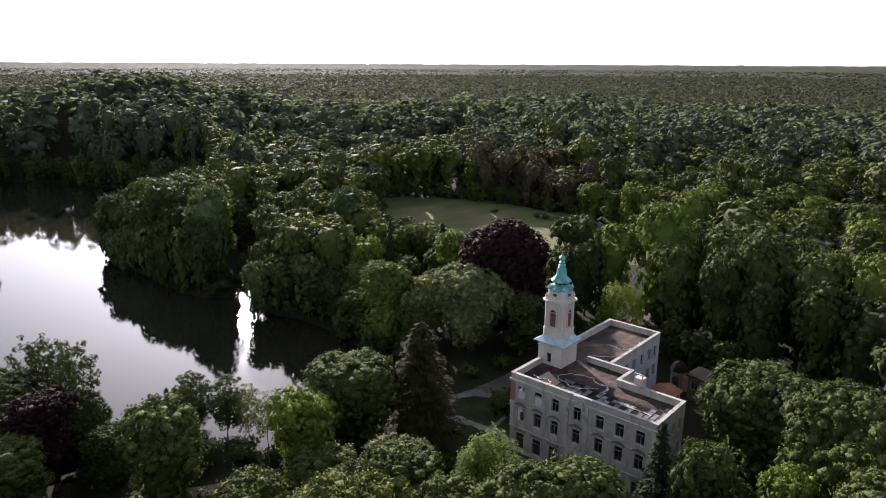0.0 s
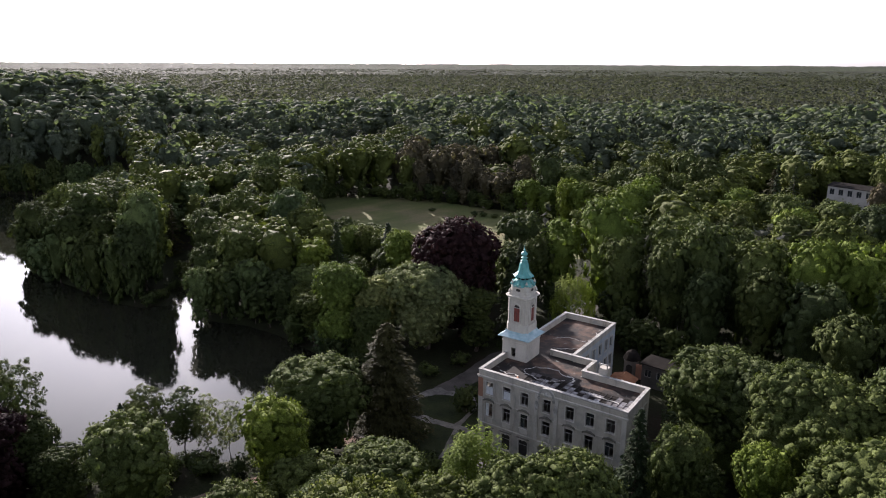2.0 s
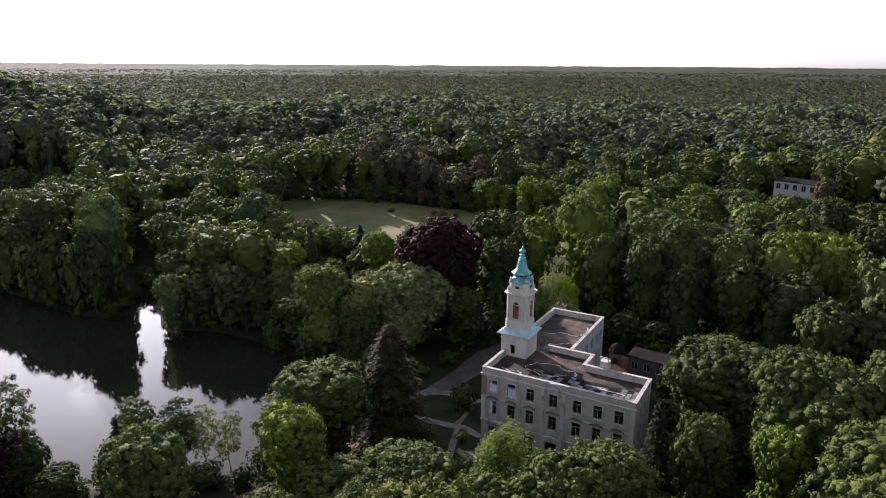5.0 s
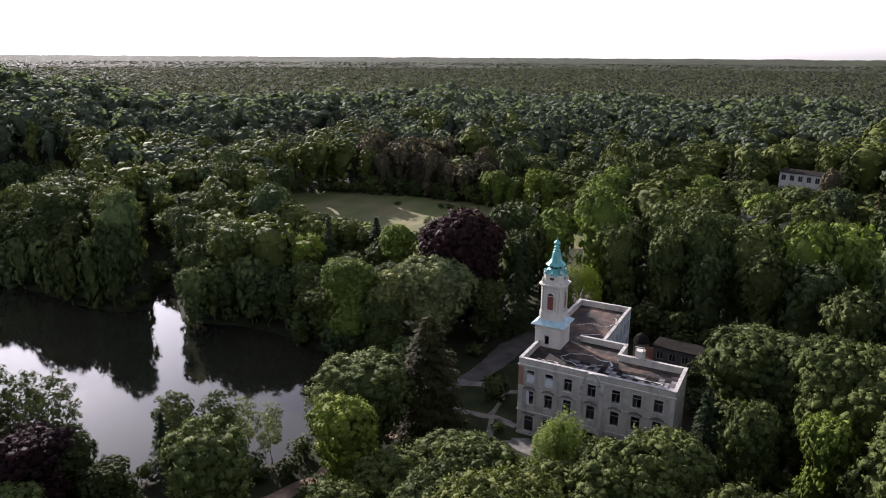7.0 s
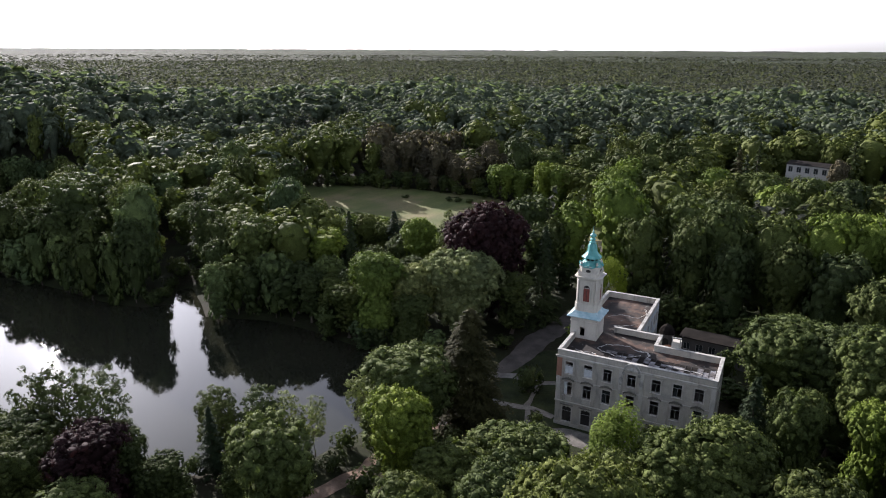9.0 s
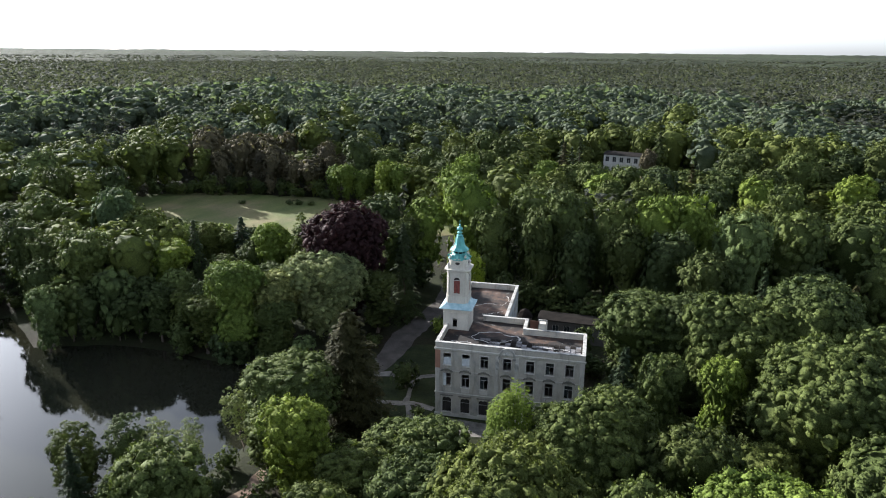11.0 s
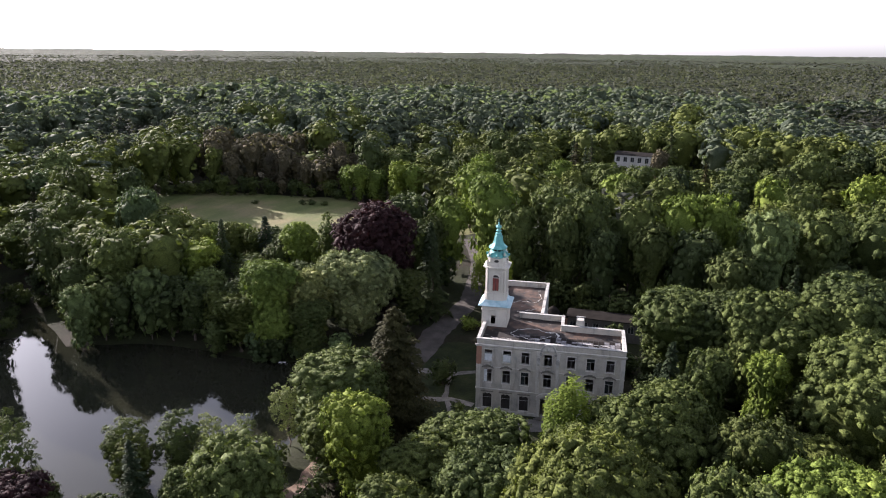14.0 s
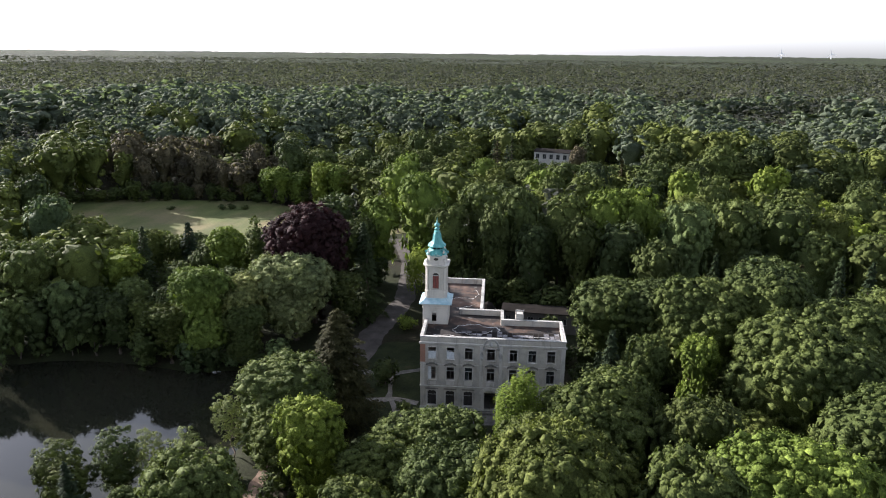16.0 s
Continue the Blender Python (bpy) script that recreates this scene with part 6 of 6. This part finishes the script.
def sow(r0, r1, gap, az0, az1, cx, cy, seed, limit):
    """Places on a jittered grid in a ring sector, clear of lake and meadow."""
    r = np.random.default_rng(seed)
    g = np.arange(-r1, r1, gap)
    X, Y = np.meshgrid(g, g)
    X, Y = X.ravel() + r.uniform(-0.42, 0.42, X.size) * gap + cx, Y.ravel() + r.uniform(-0.42, 0.42, X.size) * gap + cy
    d, a = np.hypot(X - cx, Y - cy), np.degrees(np.arctan2(Y - cy, X - cx)) % 360
    ok = (d > r0) & (d < r1) & (a > az0) & (a < az1) & (lake_distance(X, Y) > 1.5)
    mx, my = X + 114, Y - 108
    c, s = math.cos(0.18), math.sin(0.18)
    ok &= ((mx * c + my * s) / 66) ** 2 + ((-mx * s + my * c) / 31) ** 2 > 1
    ok &= ~((X > -135) & (X < -42) & (Y > 40) & (Y < 100))
    ok &= ~((X > -6) & (X < 18) & (Y > 146) & (Y < 190))
    ok &= ~((X > -62) & (X < 52) & (Y > -48) & (Y < 56)) & ~((X > 50) & (X < 100) & (Y > 17) & (Y < 47))
    X, Y = X[ok][:limit], Y[ok][:limit]
    return X, Y, r


FB = [far_broad(201 + i, 44, 1.3, 50, 0.42) for i in range(6)]
FC = [far_conifer(211 + i, 100, 1.2) for i in range(3)]
FB2 = [far_broad(231 + i, 18, 1.8, 14, 0.7) for i in range(6)]
DF = [tuft(241 + i, 9, 1.5, 2.6, 20.0, True) for i in range(5)]
FC2 = [far_conifer(261 + i, 45, 1.7) for i in range(4)]


def stand(x, y):
    """Height of the stand of trees round a place, against the mean."""
    return 1 + 0.42 * noise.noise(Vector((x * 0.014, y * 0.014, 5.3))) + 0.16 * noise.noise(Vector((x * 0.045, y * 0.045, 8.9)))


def pine_zone(x, y):
    return noise.noise(Vector((x * 0.006, y * 0.006, 3.1))) + 0.25 * noise.noise(Vector((x * 0.03, y * 0.03, 7.1)))


FN = [far_broad(251 + i, 95, 0.98, 170, 0.32) for i in range(5)]
near_rows, broad_rows, pine_rows, belt_rows = [], [], [], []
X, Y, r = sow(0, 320, 9.8, 30, 205, -20, 0, 301, 99999)
for x, y in zip(X, Y):
    if near_taken(x, y, 6.2) or not free(x, y, 5):
        continue
    if math.hypot(x + 20, y - 20) < 150 and y < 60 and x > -60:
        continue
    z = gz(x, y)
    size = r.uniform(0.6, 1.35)
    row = (x, y, z, size, (0.55 + 0.38 * size + r.uniform(-0.10, 0.12)) * stand(x, y), r.uniform(0, 6.28))
    row = (*row[:4], min(row[4], max(0.2, (view_cap(x, y) - z) / 20.0)), row[5])
    if -174 < x < -106 and 134 < y < 178 and r.random() < 0.8:
        belt_rows.append((*row[:3], row[3] * 0.8, row[4] * 0.95, row[5], int(r.integers(0, 5))))
    elif pine_zone(x, y) > 0.16 and r.random() < 0.5:
        pine_rows.append((*row, int(r.integers(0, 3))))
    elif math.hypot(x + 20, y - 20) < 200 + r.uniform(-55, 75):
        near_rows.append((*row, int(r.integers(0, 5))))
    else:
        broad_rows.append((*row, int(r.integers(0, 6))))
cloud(FN, belt_rows, "pine_wood", needle_belt, "brownish pine belt behind the meadow")
cloud(FN, near_rows, "woodland", leaf_mid, "dense green deciduous wood round the park")
cloud(FB, broad_rows, "woodland", leaf_hazed, "dense green deciduous wood beyond the meadow")
cloud(FC, pine_rows, "pine_wood", needle_hazed, "brownish-green pine wood beyond the meadow")

def pines_from(x, y):
    """Where the leafy wood gives way to pines, as a distance from the park."""
    return 470 + 130 * noise.noise(Vector((x * 0.006, y * 0.006, 1.7))) + 50 * noise.noise(Vector((x * 0.03, y * 0.03, 4.7)))


broad_rows, pine_rows = [], []
X, Y, r = sow(320, 700, 11.2, 55, 185, -20, 0, 302, 99999)
for x, y in zip(X, Y):
    if math.hypot(x + 20, y) > pines_from(x, y):
        continue
    size = r.uniform(0.7, 1.5)
    row = (x, y, gz(x, y), size, (0.58 + 0.34 * size + r.uniform(-0.08, 0.12)) * stand(x, y), r.uniform(0, 6.28))
    if pine_zone(x, y) > 0.3:
        pine_rows.append((*row, int(r.integers(0, 4))))
    else:
        broad_rows.append((*row, int(r.integers(0, 6))))
cloud(FB2, broad_rows, "woodland", leaf_hazed, "far dense deciduous wood")
cloud(FC2, pine_rows, "pine_wood", needle_hazed, "far brownish pine trees in the wood")
pine_rows = []
X, Y, r = sow(330, 830, 6.6, 55, 185, -20, 0, 305, 99999)
for x, y in zip(X, Y):
    if math.hypot(x + 20, y) > pines_from(x, y) - 12:
        pine_rows.append((x, y, gz(x, y), r.uniform(0.8, 1.35), r.uniform(0.86, 1.08) * (0.5 + 0.5 * stand(x, y)), r.uniform(0, 6.28), int(r.integers(0, 5))))
cloud(DF, pine_rows, "pine_wood", needle_hazed, "far pine forest of slender trees, greyed for haze")
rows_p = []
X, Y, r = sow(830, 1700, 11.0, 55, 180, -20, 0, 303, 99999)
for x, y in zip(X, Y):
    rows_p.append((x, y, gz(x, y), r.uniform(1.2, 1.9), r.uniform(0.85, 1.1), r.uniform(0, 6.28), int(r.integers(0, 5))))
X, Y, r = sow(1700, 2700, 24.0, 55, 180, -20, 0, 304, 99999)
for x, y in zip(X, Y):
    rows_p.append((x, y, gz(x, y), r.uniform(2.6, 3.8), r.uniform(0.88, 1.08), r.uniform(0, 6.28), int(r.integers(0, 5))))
cloud(DF, rows_p, "pine_wood", needle_hazed, "distant pine forest, greyed for haze")


def canopy_z(X, Y):
    r = np.hypot(X, Y)
    z = ground_z(X, Y) + np.where(r < 1700, 12.0, 17.0)
    rg2 = np.random.default_rng(9)
    z = z + rg2.uniform(-3.0, 3.0, X.shape) + 2.0 * np.sin(X * 0.011 + 2) * np.sin(Y * 0.009)
    return z


k = Mat("forest_canopy", 0.95, 0, 0.05)
a, b2, d = k.noise(0.0016, 5, 0.6), k.noise(0.05, 5, 0.7), k.noise(0.012, 4)
c = k.ramp(a, [(0.38, (0.036, 0.039, 0.026)), (0.55, (0.044, 0.053, 0.028)), (0.7, (0.054, 0.054, 0.035))])
c = k.mix(1.0, c, k.ramp(b2, [(0.3, (0.65, 0.65, 0.65)), (0.7, (1.3, 1.3, 1.3))]), "MULTIPLY")
canopy_mat = k.colour(c).bump(b2, 1.0, 6.0).m
ang = np.radians(np.linspace(45, 195, 330))
rad = np.geomspace(720, 4880, 130)
A, Rr = np.meshgrid(ang, rad, indexing="ij")
CX, CY = Rr * np.cos(A) - 20, Rr * np.sin(A)
CZ = canopy_z(CX, CY)
CZ[:, 0] = ground_z(CX[:, 0], CY[:, 0])
nx, ny = CX.shape
i, j = np.meshgrid(np.arange(nx - 1), np.arange(ny - 1), indexing="ij")
a = (i * ny + j).ravel()
ob = quad_object("forest_canopy", np.stack([CX, CY, CZ], -1).reshape(-1, 3), np.stack([a, a + 1, a + ny + 1, a + ny], -1)[:, ::-1], canopy_mat, True)
tagged(ob, "endless hazy forest canopy out to the horizon", "forest", kind="stuff")


# wind turbines on the horizon
def turbine(az, dist, h):
    x, y = 27 + dist * math.cos(radians(az)), -101 + dist * math.sin(radians(az))
    root = new("wind_turbine")
    root.matrix_world = pose(x, y, gz(x, y), 0, 0, az - 90)
    tagged(root, "tiny white wind turbine on the horizon", "wind turbine", "wind turbines on the horizon")
    part("tower", lathe(bmesh.new(), [(3.2, 0), (1.6, h)], 10), turbine_mat, root)
    part("nacelle", bevelled(boxes((-2, 2, -6, 3, h, h + 4)), 0.6), turbine_mat, root)
    for i in range(3):
        bm = bmesh.new()
        outline_prism(bm, [(-1.6, 0), (1.6, 0), (1.4, 9), (0.3, 26), (-0.4, 26), (-1.8, 9)], -0.5, 0.5)
        part("blade", placed(bm, pose(0, -6.6, h + 2) @ Matrix.Rotation(radians(120 * i + az * 3), 4, "Y")), turbine_mat, root)


for az, dist, h in ((77.8, 4300, 42), (74.6, 4400, 40), (69.8, 4500, 45), (68.6, 4200, 38), (67.6, 4600, 43)):
    turbine(az, dist, h)
